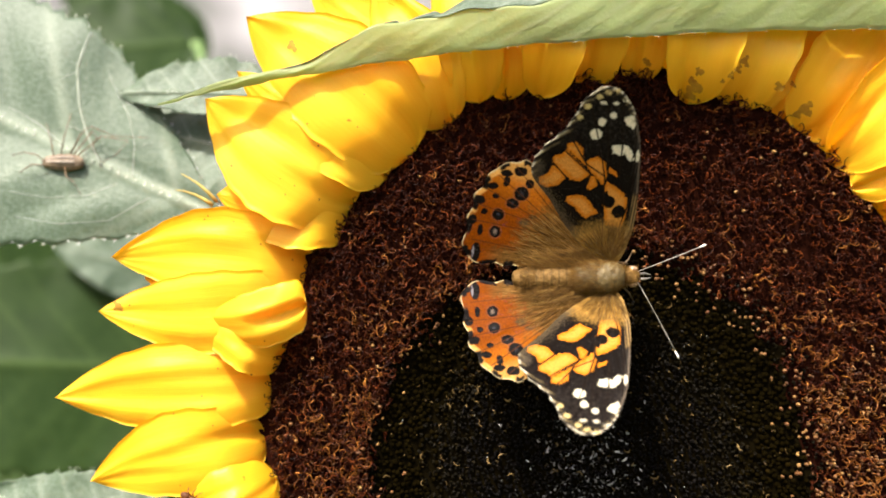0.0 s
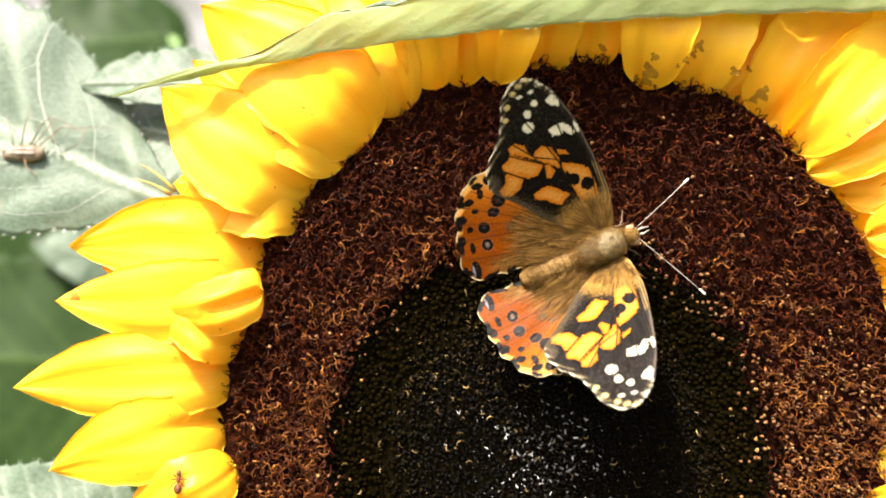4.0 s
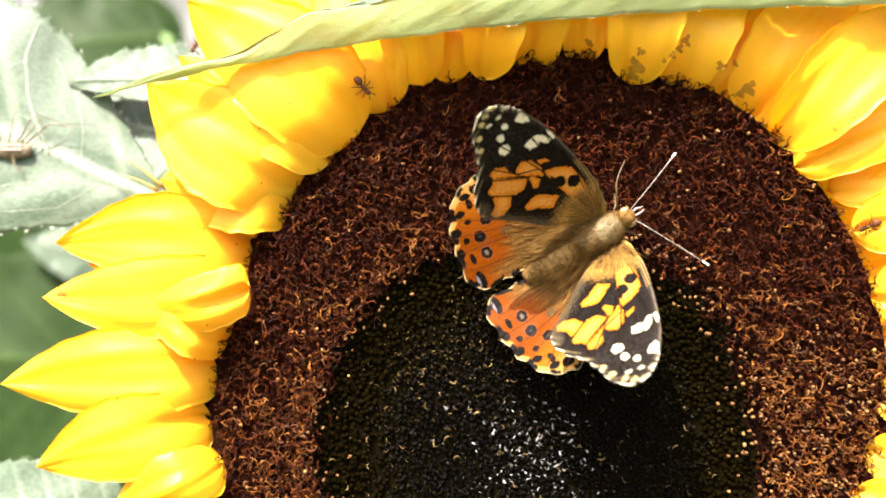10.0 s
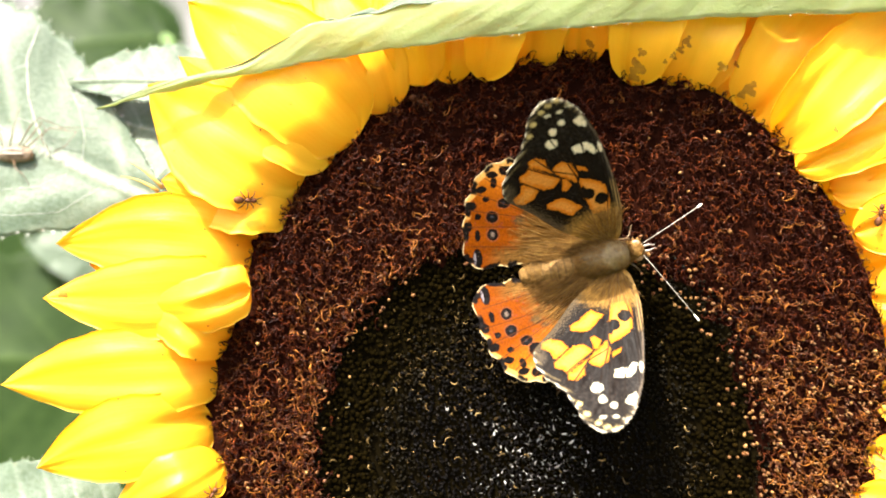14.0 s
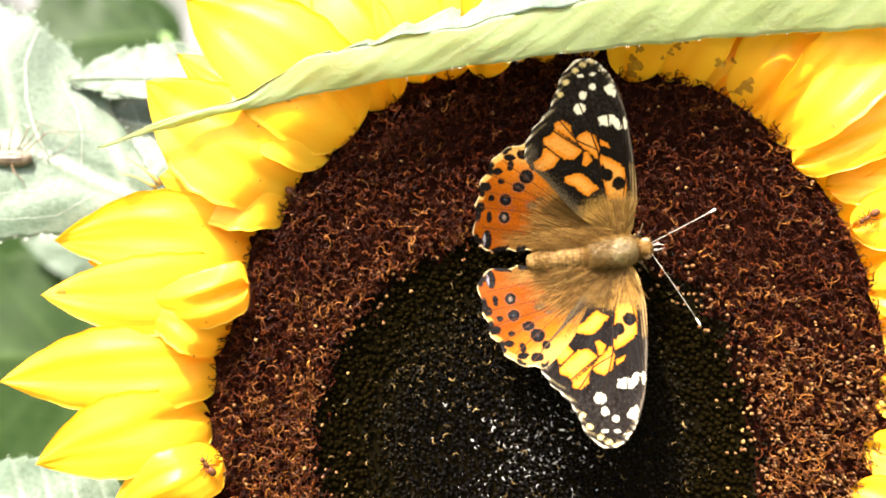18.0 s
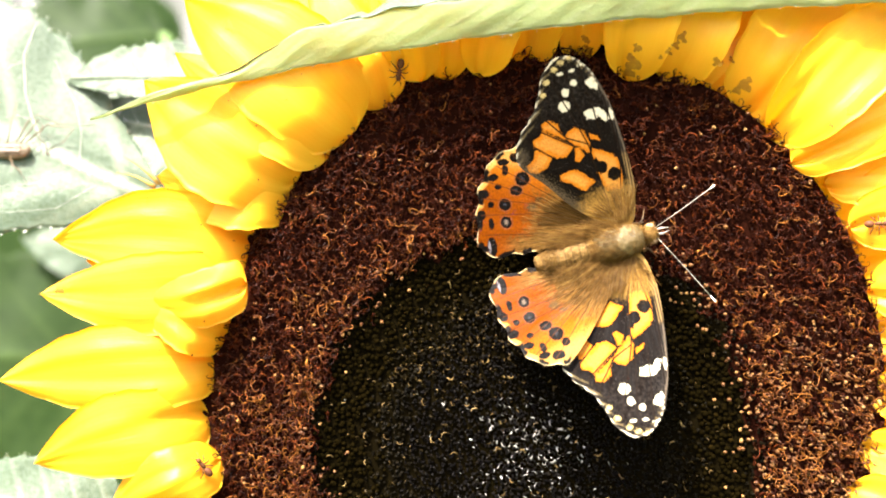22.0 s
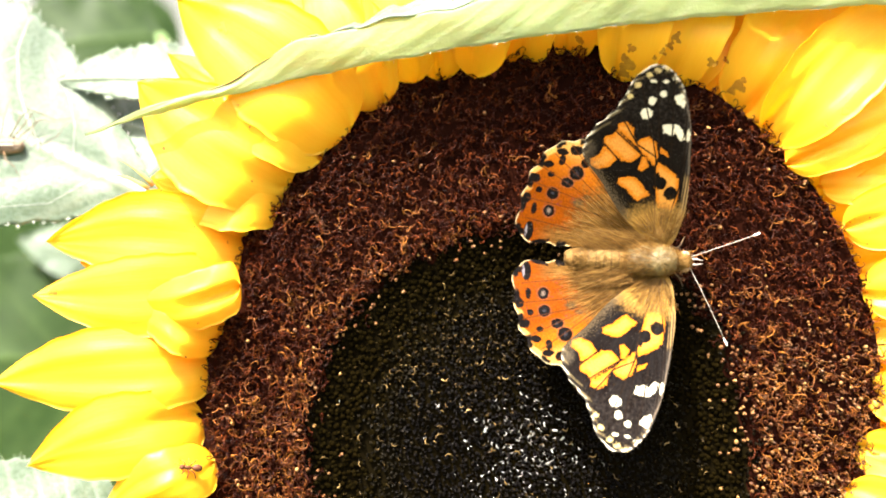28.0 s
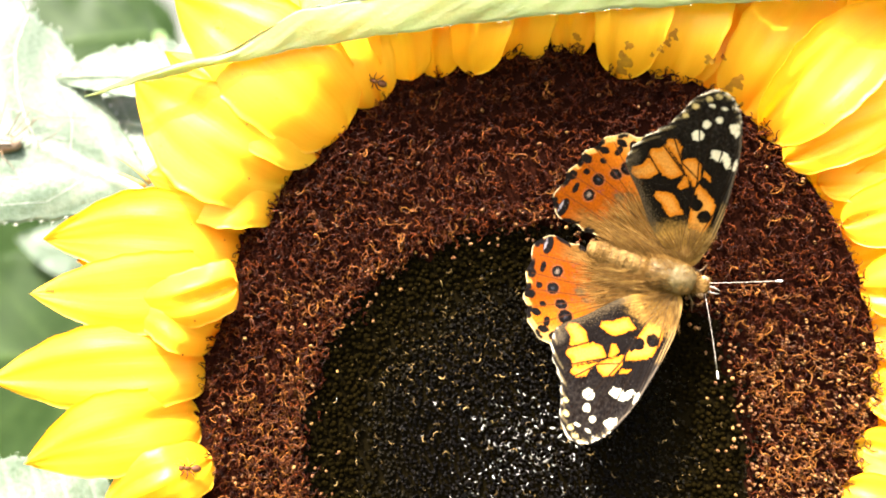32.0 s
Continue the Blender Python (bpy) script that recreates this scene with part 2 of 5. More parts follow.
def stain_material():
    m = Mat("rusty_stain")
    c = m.ramp(m.noise(900, 4, 0.6), (0.3, (0.36, 0.17, 0.006)), (0.72, (0.62, 0.35, 0.015)))
    m.colour(c).set(Roughness=0.7)
    return m.translucent(0.4, c).m


STAIN = stain_material()
BRACT = plain("dry_bract", (0.26, 0.18, 0.03), 0.6, (0.48, 0.40, 0.09), 500)
SOIL = plain("garden_soil", (0.0375, 0.0375, 0.0165), 0.9, (0.075, 0.0975, 0.03), 6, bump=0.8)

# ---------------------------------------------------------------- mesh helpers


def link_mesh(name, me, material, parent=None, label="", smooth=True, rim=0):
    """Adds a mesh; its last rim faces stay flat, so that thin edges are crisp."""
    me.materials.append(material)
    if smooth:
        me.polygons.foreach_set("use_smooth", [True] * (len(me.polygons) - rim) + [False] * rim)
    ob = new(name, me)
    if parent:
        ob.parent = parent
    if label:
        ob["label"] = label
    return ob


def mesh_of(name, verts, faces):
    me = bpy.data.meshes.new(name)
    me.from_pydata([tuple(v) for v in verts], [], [tuple(f) for f in faces])
    me.update()
    return me


def part(name, verts, faces, material, parent=None, label="", smooth=True):
    return link_mesh(name, mesh_of(name, verts, faces), material, parent, label, smooth)


def grid_faces(nu, nv, close_v=False):
    f = []
    for i in range(nu - 1):
        for j in range(nv if close_v else nv - 1):
            k = (j + 1) % nv
            f.append((i * nv + j, i * nv + k, (i + 1) * nv + k, (i + 1) * nv + j))
    return f


def tube(points, radii, sides=6):
    """Verts and faces of a round tube along points, closed at both ends."""
    v, n = [], len(points)
    pts = [Vector(p) for p in points]
    for i, p in enumerate(pts):
        d = (pts[min(i + 1, n - 1)] - pts[max(i - 1, 0)]).normalized()
        a = d.orthogonal().normalized() if i == 0 else (a - d * a.dot(d)).normalized()
        b = d.cross(a)
        for k in range(sides):
            w = 2 * math.pi * k / sides
            v.append(p + (a * math.cos(w) + b * math.sin(w)) * radii[i])
    f = grid_faces(n, sides, True)
    f.append(tuple(range(sides - 1, -1, -1)))
    f.append(tuple(range((n - 1) * sides, n * sides)))
    return v, f


def blob(centre, size, nu=14, nv=18, shape=None):
    """A rounded body with its long axis along x; shape(u) scales its girth from tail (0) to head (1)."""
    v = []
    for i in range(nu):
        u = i / (nu - 1)
        a = math.pi * u
        g = math.sin(a) if shape is None else shape(u)
        g = max(g, 0.015)
        for j in range(nv):
            w = 2 * math.pi * j / nv
            v.append(Vector(centre) + Vector((-math.cos(a) * size[0], g * math.cos(w) * size[1], g * math.sin(w) * size[2])))
    f = grid_faces(nu, nv, True)
    f.append(tuple(range(nv - 1, -1, -1)))
    f.append(tuple(range((nu - 1) * nv, nu * nv)))
    return v, f


def merge(*pieces):
    v, f = [], []
    for pv, pf in pieces:
        k = len(v)
        v += list(pv)
        f += [tuple(i + k for i in q) for q in pf]
    return v, f


def smooth01(x, a=0.0, b=1.0):
    x = np.clip((x - a) / (b - a), 0, 1)
    return x * x * (3 - 2 * x)


# ---------------------------------------------------------------- setting
def build_ground():
    n = 24
    v = [Vector(((i / (n - 1) - 0.5) * 400, (j / (n - 1) - 0.5) * 400, 0)) for i in range(n) for j in range(n)]
    g = part("ground", v, grid_faces(n, n), SOIL)
    tagged(g, "dark garden soil with low green growth", "ground", kind="structure")


def build_backdrop():
    m = Mat("blurred_garden")
    a = m.noise(5.5, 2, 0.4)
    b = m.noise(2.3, 2, 0.4)
    c = m.ramp(a, (0.32, (0.03, 0.05, 0.02)), (0.5, (0.18, 0.18, 0.17)), (0.66, (0.46, 0.43, 0.45)))
    m.colour(m.mix(m.ramp(b, (0.58, (0, 0, 0)), (0.7, (1, 1, 1))), c, (0.05, 0.075, 0.035))).set(Roughness=0.9, Specular_IOR_Level=0.0)
    v, n = [], 30
    for i in range(n):
        for j in range(8):
            w = (i / (n - 1) - 0.5) * 2.4
            v.append(Vector((math.sin(w) * 2.2, math.cos(w) * 2.2 - 0.6, j / 7 * 3.2)))
    ob = part("backdrop", v, grid_faces(n, 8), m.m)
    tagged(ob, "out-of-focus green garden growth in the distance", "backdrop", kind="structure")


# ---------------------------------------------------------------- sunflower
CX, CY, CR = 955, 697, 604       # disc centre and radius
IX, IY, IR = 950, 800, 380       # zone of closed buds


def disc_height(x, y):
    """Relief of the disc towards the viewer, in plan units."""
    r = math.hypot(x - CX, y - CY) / CR
    q = math.hypot(x - IX, y - IY) / IR
    return 30 * min(r, 1.05) ** 3 - 12 - (44 if x < CX else 14) * float(smooth01(np.array(r), 0.86, 1.0)) * float(smooth01(np.array(abs(x - CX)), 0, 160)) + 0.045 * (y - CY) + 8 * math.exp(-((q - 1.15) / 0.22) ** 2)


def build_receptacle(parent):
    v, nr, na = [], 40, 120
    for i in range(nr):
        r = CR * 1.03 * i / (nr - 1) + 0.5
        for j in range(na):
            a = 2 * math.pi * j / na
            x, y = CX + r * math.cos(a), CY + r * math.sin(a)
            v.append(at(x, y, -disc_height(x, y) + 10))
    # back of the head
    for s, d in ((1.06, 60), (0.95, 130), (0.6, 190), (0.15, 210)):
        for j in range(na):
            a = 2 * math.pi * j / na
            v.append(at(CX + CR * s * math.cos(a), CY + CR * s * math.sin(a), d))
    n = nr + 4
    f = grid_faces(n, na, True)
    f.append(tuple(range((n - 1) * na, n * na)))
    part("receptacle", v, f, PITH, parent)
    v, nr = [], 24
    for i in range(nr):
        for j in range(na):
            a = 2 * math.pi * j / na
            r = IR * (1.03 + 0.025 * math.sin(7 * a) + 0.03 * math.sin(23 * a + 1) + 0.02 * math.sin(41 * a)) * i / (nr - 1) + 0.5
            x, y = IX + r * math.cos(a), IY + r * math.sin(a)
            v.append(at(x, y, -disc_height(x, y) + 7))
    part("bud_bed", v, grid_faces(nr, na, True), BED, parent, "dark olive-black bed of the closed buds")


def ribbon(points, radius, sides=3):
    return tube(points, [radius * (1 - 0.4 * i / (len(points) - 1)) for i in range(len(points))], sides)


def open_floret(rng, reach=1.0):
    """One open floret: a five-sided tube with two curled style branches."""
    h = rng.uniform(9, 16)
    lean = Vector((rng.uniform(-5, 5), rng.uniform(-5, 5), 0))
    top = lean + Vector((0, 0, h))
    pieces = [tube([(0, 0, -6), lean * 0.5 + Vector((0, 0, h * 0.5)), top], [2.0, 1.6, 2.1], 5)]
    a0 = rng.gauss(0, 0.7)
    for s in range(rng.choice((2, 3, 3, 4))):
        a = a0 + s * 2.6 + rng.uniform(-0.5, 0.5)
        d = Vector((math.cos(a), math.sin(a), 0))
        e = Vector((-d.y, d.x, 0)) * rng.choice((-1, 1)) * rng.uniform(0.3, 1.1)
        big = rng.uniform(3.5, 8.0)
        sweep = rng.uniform(3.0, 5.0)
        pts = []
        for k in range(7):
            w = k / 6 * sweep
            pts.append(top + d * (big * reach * (math.sin(w) * 0.8 + 0.35 * w)) + e * (big * 0.8 * (1 - math.cos(w))) + Vector((0, 0, big * 0.5 * math.sin(w * 0.9))))
        pieces.append(ribbon(pts, rng.uniform(0.7, 1.2)))
    return merge(*pieces)


def pollen_floret(rng):
    """A floret just opening: a stub with a knob of pollen."""
    h = rng.uniform(9, 15)
    lean = Vector((rng.uniform(-3, 3), rng.uniform(-3, 3), 0))
    top = lean + Vector((0, 0, h))
    r = rng.uniform(2.5, 3.9)
    knob = tube([lean * 0.6 + Vector((0, 0, h * 0.7)), top - Vector((0, 0, 1)), top + Vector((rng.uniform(-1, 1), rng.uniform(-1, 1), 2)), top + Vector((0, 0, 4.5))], [1.2, r, r * rng.uniform(0.7, 1.0), 0.8], 6)
    side = Vector((rng.uniform(-3, 3), rng.uniform(-3, 3), rng.uniform(-1, 2)))
    crumb = tube([top + side, top + side + Vector((0.6, 0, 1.6)), top + side + Vector((0, 0.5, 3))], [1.0, r * 0.6, 0.5], 5)
    return merge(knob, crumb)


def pollen_clump(rng):
    """A tuft of several knobs thick with pollen."""
    pieces = []
    for _ in range(rng.choice((3, 4, 5))):
        c = Vector((rng.gauss(0, 4.5), rng.gauss(0, 4.5), rng.uniform(8, 16)))
        r = rng.uniform(1.3, 2.7)
        e = Vector((rng.gauss(0, 1.2), rng.gauss(0, 1.2), 0))
        pieces.append(tube([c - Vector((0, 0, 5)), c, c + e + Vector((0, 0, r)), c + e * 1.6 + Vector((0, 0, 2.2 * r))], [1.0, r, r * rng.uniform(0.7, 1.1), 0.5], 5))
    return merge(*pieces)


def bead_bud(rng):
    """A low, rounded bud with a small point, packed against its neighbours."""
    r, h = rng.uniform(4.3, 5.2), rng.uniform(2.2, 3.4)
    t = Vector((rng.uniform(-0.8, 0.8), rng.uniform(-0.8, 0.8), 0))
    return tube([(0, 0, -6), (0, 0, h - 1.6), t * 0.5 + Vector((0, 0, h)), t + Vector((0, 0, h + rng.uniform(0.2, 1.0)))], [r, r * 0.96, r * 0.55, 0.4], 6)


def closed_bud(rng):
    """A dark, pointed bud, leaning."""
    h = rng.uniform(1.5, 7.0)
    r = rng.uniform(2.0, 3.6)
    t = Vector((rng.uniform(-4, 4), rng.uniform(-4, 4), 0))
    return tube([(0, 0, -6), t * 0.3 + Vector((0, 0, h * 0.4)), t + Vector((0, 0, h))], [r, r * rng.uniform(0.6, 0.95), rng.uniform(0.3, 1.0)], 4)


def flipped_bud(rng):
    """A dry, bent scrap that catches the light."""
    a, c = rng.uniform(0, 6.28), rng.uniform(-1.1, 1.1)
    d, e = Vector((math.cos(a), math.sin(a), 0)), Vector((-math.sin(a), math.cos(a), 0))
    ln, w = (rng.uniform(8, 14), rng.uniform(0.7, 1.3)) if rng.random() < 0.15 else (rng.uniform(3, 9), rng.uniform(0.45, 1.0))
    return tube([(0, 0, 1), d * ln * 0.35 + e * c * ln * 0.2 + Vector((0, 0, rng.uniform(4, 7))), d * ln * 0.7 + e * c * ln * 0.15 + Vector((0, 0, rng.uniform(5, 9))),
                 d * ln * 0.9 - e * c * ln * 0.2 + Vector((0, 0, rng.uniform(4, 8)))], [w * 0.5, w, w * rng.uniform(0.6, 1.3), 0.3], 4)


def build_disc(parent, surface):
    rng = random.Random(5)
    kinds = {"ripe": [open_floret(rng) for _ in range(14)], "straw": [open_floret(rng, 1.5) for _ in range(14)], "pollen": [pollen_floret(rng) for _ in range(10)], "clump": [pollen_clump(rng) for _ in range(10)],
             "bud": [closed_bud(rng) for _ in range(16)], "bead": [bead_bud(rng) for _ in range(10)], "core": [closed_bud(rng) for _ in range(16)], "tip": [flipped_bud(rng) for _ in range(16)], "husk": [flipped_bud(rng) for _ in range(16)]}
    local = {k: [(np.array([(p[0] * U, -p[2] * U, p[1] * U) for p in v]), f) for v, f in vs] for k, vs in kinds.items()}
    shared = {k: [mesh_of(k + "_floret", v, f) for v, f in vs] for k, vs in local.items()}
    mats = {"ripe": FLORET, "straw": STRAW, "pollen": POLLEN, "clump": POLLEN, "bud": BUD, "bead": BEAD, "core": CORE, "tip": CHAFF, "husk": HUSK}
    for k, meshes in shared.items():
        for me in meshes:
            me.materials.append(mats[k])
            me.polygons.foreach_set("use_smooth", [True] * len(me.polygons))
    joined = defaultdict(lambda: ([], [], 0))
    golden = math.pi * (3 - math.sqrt(5))
    singles = 0
    seats = []
    for i in range(9000):                       # closed buds in the middle
        r = IR * math.sqrt((i + 0.5) / 9000)
        if r / IR < rng.uniform(0.66, 0.84):
            seats.append((IX + r * math.cos(i * golden), IY + r * math.sin(i * golden), "core"))
    for i in range(6400):                       # beaded buds, then opening stubs
        r = 1.13 * IR * math.sqrt((i + 0.5) / 6400)
        if r / IR > rng.uniform(0.66, 0.84):
            seats.append((IX + r * math.cos(i * golden), IY + r * math.sin(i * golden), "bead"))
    for i in range(9800):                       # open florets round them
        rr = math.sqrt((i + 0.5) / 9800)
        k = float(smooth01(np.array(rr), 0.3, 1.0))
        r = rr * CR * (0.968 + 0.08 * max(0.0, math.cos(i * golden + 0.6)))
        x, y = IX + (CX - IX) * k + r * math.cos(i * golden), IY + (CY - IY) * k + r * math.sin(i * golden)
        if math.hypot(x - IX, y - IY) > (1.03 + 0.04 * (x > IX)) * IR and (x > 700 or math.hypot(x - CX, y - CY) < 0.945 * CR):
            seats.append((x, y, "open"))
    for x, y, zone in seats:
        q = math.hypot(x - IX, y - IY) / IR
        x, y = x + rng.uniform(-2, 2), y + rng.uniform(-2, 2)
        edge = q + rng.gauss(0, 0.04)
        todo = []
        if math.hypot(x - CX, y - CY) > 0.86 * CR:
            # none where a petal lies over the rim
            seat = at(x, y, -disc_height(x, y) + 10)
            hit, _ = surface.point(784 + (x - 784) * DIST / (DIST + seat.y), 441 + (y - 441) * DIST / (DIST + seat.y))
            if abs(hit.y - seat.y) > 6 * U:
                continue
        ring = 1.03 + 0.08 * float(smooth01(np.array(x), 800, 1150))
        if edge <= 0.95:
            todo.append("bead" if zone == "bead" else "core" if q + rng.gauss(0, 0.08) < 0.6 else "bud")
            if rng.random() < 0.075 + 0.10 * max(0.0, q - 0.6) + 0.5 * math.exp(-((x - 800) / 150) ** 2 - ((y - 620) / 85) ** 2):
                todo.append("tip")
            if rng.random() < 0.004 + 0.75 * math.exp(-((x - 950) / 88) ** 2 - ((y - 808) / 72) ** 2):
                todo.append("husk")
        elif edge < ring:
            # a ring of stubs just opening, with dark gaps between
            if rng.random() < (0.28 if x > IX else 0.2):
                todo.append("pollen")
            elif q < 1.0:
                todo.append("bead")
            else:
                todo.append("ripe" if rng.random() < 0.15 else "bud")
        elif rng.random() < 0.9:
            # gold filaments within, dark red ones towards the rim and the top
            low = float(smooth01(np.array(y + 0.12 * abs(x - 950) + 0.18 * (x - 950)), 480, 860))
            # more gold and pollen at lower right stand in for stronger sunlight there
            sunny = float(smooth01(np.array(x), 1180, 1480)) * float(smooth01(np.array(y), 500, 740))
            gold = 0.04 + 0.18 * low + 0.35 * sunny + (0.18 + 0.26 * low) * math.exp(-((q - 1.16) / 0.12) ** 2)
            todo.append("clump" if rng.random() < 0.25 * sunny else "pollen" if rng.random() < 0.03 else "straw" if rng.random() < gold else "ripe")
        for kind in todo:
            j = rng.randrange(len(local[kind]))
            s = rng.uniform(0.35, 1.0) ** 1.6 * 1.25 if kind in ("tip", "husk") else rng.uniform(0.8, 1.2)
            place = at(x + rng.uniform(-4, 4), y + rng.uniform(-4, 4), -disc_height(x, y) + 2 + (rng.gauss(2, 4) if kind in ("ripe", "straw") else 0))
            turn = math.atan2(y - IY, x - IX) + rng.choice((0, math.pi)) + rng.gauss(0, 0.5) if kind in ("ripe", "straw") else rng.uniform(0, 6.28)
            if kind == "ripe" and singles < 300 and 560 < x < 790 and 250 < y < 560:
                ob = new("floret", shared[kind][j])
                ob.parent = parent
                ob.matrix_basis = Matrix.Translation(place) @ Matrix.Rotation(turn, 4, "Y") @ Matrix.Scale(s, 4)
                singles += 1
                continue
            v, f = local[kind][j]
            c, n = math.cos(turn), math.sin(turn)
            w = (v * s) @ np.array(((c, 0, -n), (0, 1, 0), (n, 0, c))) + np.array(place)
            vs, fs, count = joined[kind]
            vs.append(w)
            fs += [tuple(p + count for p in face) for face in f]
            joined[kind] = (vs, fs, count + len(w))
    names = {"ripe": "floret_carpet", "straw": "gold_floret_carpet", "pollen": "pollen_ring", "clump": "pollen_litter", "bud": "bud_carpet", "bead": "bead_bud_ring", "core": "inner_bud_carpet", "tip": "dry_chaff", "husk": "pale_husk_litter"}
    for kind, (vs, fs, _) in joined.items():
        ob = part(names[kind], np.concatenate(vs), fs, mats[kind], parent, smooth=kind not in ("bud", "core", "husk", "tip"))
        tagged(ob, kind="stuff")


def petal_verts(base, tip, width, depth, lift, cup, bend=0.0, seed=0, round_base=0.45, widest=0.42, dip=52.0):
    """A ray petal: from its base on the disc's rim to its tip. lift: how far its middle stands out to the viewer; cup: how far
    its edges stand out; bend: sideways bow; dip: how far its base sinks back."""
    rng = random.Random(seed)
    b, t = Vector(base), Vector(tip)
    ax = t - b
    length = ax.length
    ax /= length
    sd = Vector((-ax.y, ax.x))
    nu, nv = 32, 21
    ph = [rng.uniform(0, 6.28) for _ in range(4)]
    creases = [(rng.uniform(-0.7, 0.7), rng.uniform(-6, 6), rng.uniform(0.12, 0.28), rng.uniform(-0.5, 0.5)) for _ in range(3)]
    cleft, cleft_at, cleft_run = rng.uniform(8, 24), rng.uniform(-0.35, 0.35), rng.uniform(0.3, 0.55)
    v, uv = [], []
    for i in range(nu):
        u = (i / (nu - 1)) ** 1.35
        if u < widest:
            q = u / widest
            w = round_base + (1 - round_base) * math.sin(q * math.pi / 2) ** 0.8
            w *= min(1.0, math.sqrt(1 - (1 - min(q * 4.5, 1)) ** 2) * 0.999 + 0.001)
        else:
            q = (u - widest) / (1 - widest)
            w = (1 - q ** 2.1) ** 0.92 * (1 - 0.10 * q) + 0.004
        w *= width / 2
        mid = b + ax * (u * length) + sd * (bend * math.sin(math.pi * u) * length)
        for j in range(nv):
            s = j / (nv - 1) * 2 - 1
            rib = 2.0 * math.cos(s * 6.5 + ph[0]) + 0.7 * math.sin(s * 15 + ph[1])
            wave = 4.0 * math.sin(u * 7 + ph[2] + s * 1.8) * abs(s) + 3 * math.sin(u * 13 + ph[3]) * s * s
            d = depth - 6 - 1.6 * lift * math.sin(math.pi * min(1, u * 1.15 + 0.08)) - cup * s * s * (0.35 + 0.65 * math.sin(math.pi * u))
            for s0, amp, wide, run in creases:
                d += amp * math.exp(-((s - s0 - run * u) / wide) ** 2) * math.sin(math.pi * u)
            d += cleft * math.exp(-((s - cleft_at) / 0.2) ** 2) * max(0.0, 1 - u / cleft_run)
            d += dip * (max(0.0, 0.27 - u) / 0.27) ** 2
            d += rib * (0.3 + 0.7 * math.sin(math.pi * u)) + wave
            edge = 1 + 0.02 * math.sin(u * 40 + ph[1])
            p = mid + sd * (s * w * edge)
            v.append(at(p.x, p.y, d))
            uv.append((u, s * 0.5 + 0.5))
    return v, uv, nu, nv


def make_petal(parent, seed, base, tip, width, depth=0, lift=30, cup=14, **kw):
    v, uv, nu, nv = petal_verts(base, tip, width, depth, lift, cup, seed=seed, **kw)
    n = len(v)
    thick = 1.3 * U
    w = [p + Vector((0, thick, 0)) for p in v]
    f = grid_faces(nu, nv)
    f2 = [tuple(reversed([i + n for i in q])) for q in f]
    rim = [i * nv for i in range(nu)] + [(nu - 1) * nv + j for j in range(1, nv)] + [i * nv + nv - 1 for i in range(nu - 2, -1, -1)] + [j for j in range(nv - 2, 0, -1)]
    f3 = [(rim[k], rim[k] + n, rim[(k + 1) % len(rim)] + n, rim[(k + 1) % len(rim)]) for k in range(len(rim))]
    me = mesh_of("petal", v + w, f + f2 + f3)
    lay = me.uv_layers.new(name="UVMap")
    idx = np.empty(len(me.loops), dtype=np.int32)
    me.loops.foreach_get("vertex_index", idx)
    lay.data.foreach_set("uv", np.array(uv + uv, dtype=np.float32)[idx].ravel())
    return link_mesh("petal", me, PETAL, parent, rim=len(f3))


# base x, base y, tip x, tip y, width, depth, lift, cup, bend
PETALS_LEFT = [
    (392, 652, 2, 680, 158, 8, 22, -8, 0.02),
    (438, 508, 80, 526, 146, -2, 20, -6, -0.03),
    (454, 442, 100, 431, 158, 14, 20, 4, 0.05),
    (372, 750, 70, 826, 150, -4, 24, -6, 0.05),
    (394, 822, 205, 912, 122, -24, 26, -30, 0.04),
    (388, 905, 150, 1010, 130, 6, 26, 14, 0.0),
    (360, 712, 110, 690, 100, 36, 10, 8, 0.0),
    (455, 475, 150, 468, 120, 42, 8, 8, 0.0),
    (412, 612, 150, 600, 100, 40, 8, 8, 0.0),
    (528, 330, 268, 152, 196, -14, 18, -2, -0.04),
    (584, 288, 325, 104, 118, -22, 14, -6, 0.0),
    (522, 352, 285, 318, 150, 8, 16, 2, 0.0),
    (520, 360, 285, 315, 130, 24, 16, 10, 0.0),
    (636, 235, 340, 8, 215, -20, 18, -4, 0.03),
]
PETALS_TOP = [
    (690, 190, 560, -60, 140, 8, 18, 12, 0.03),
    (700, 170, 440, -70, 150, 34, 14, 10, 0.0),
    (750, 146, 690, -120, 120, 2, 20, 10, 0.0),
    (800, 140, 790, -140, 110, 14, 18, 12, 0.0),
    (862, 140, 905, -160, 118, -8, 26, 16, 0.0),
    (945, 120, 965, -150, 120, 6, 24, 10, 0.0),
    (1035, 112, 1045, -180, 96, 10, 20, 10, 0.0),
    (1125, 146, 1185, -160, 138, -6, 27, 16, -0.05),
]
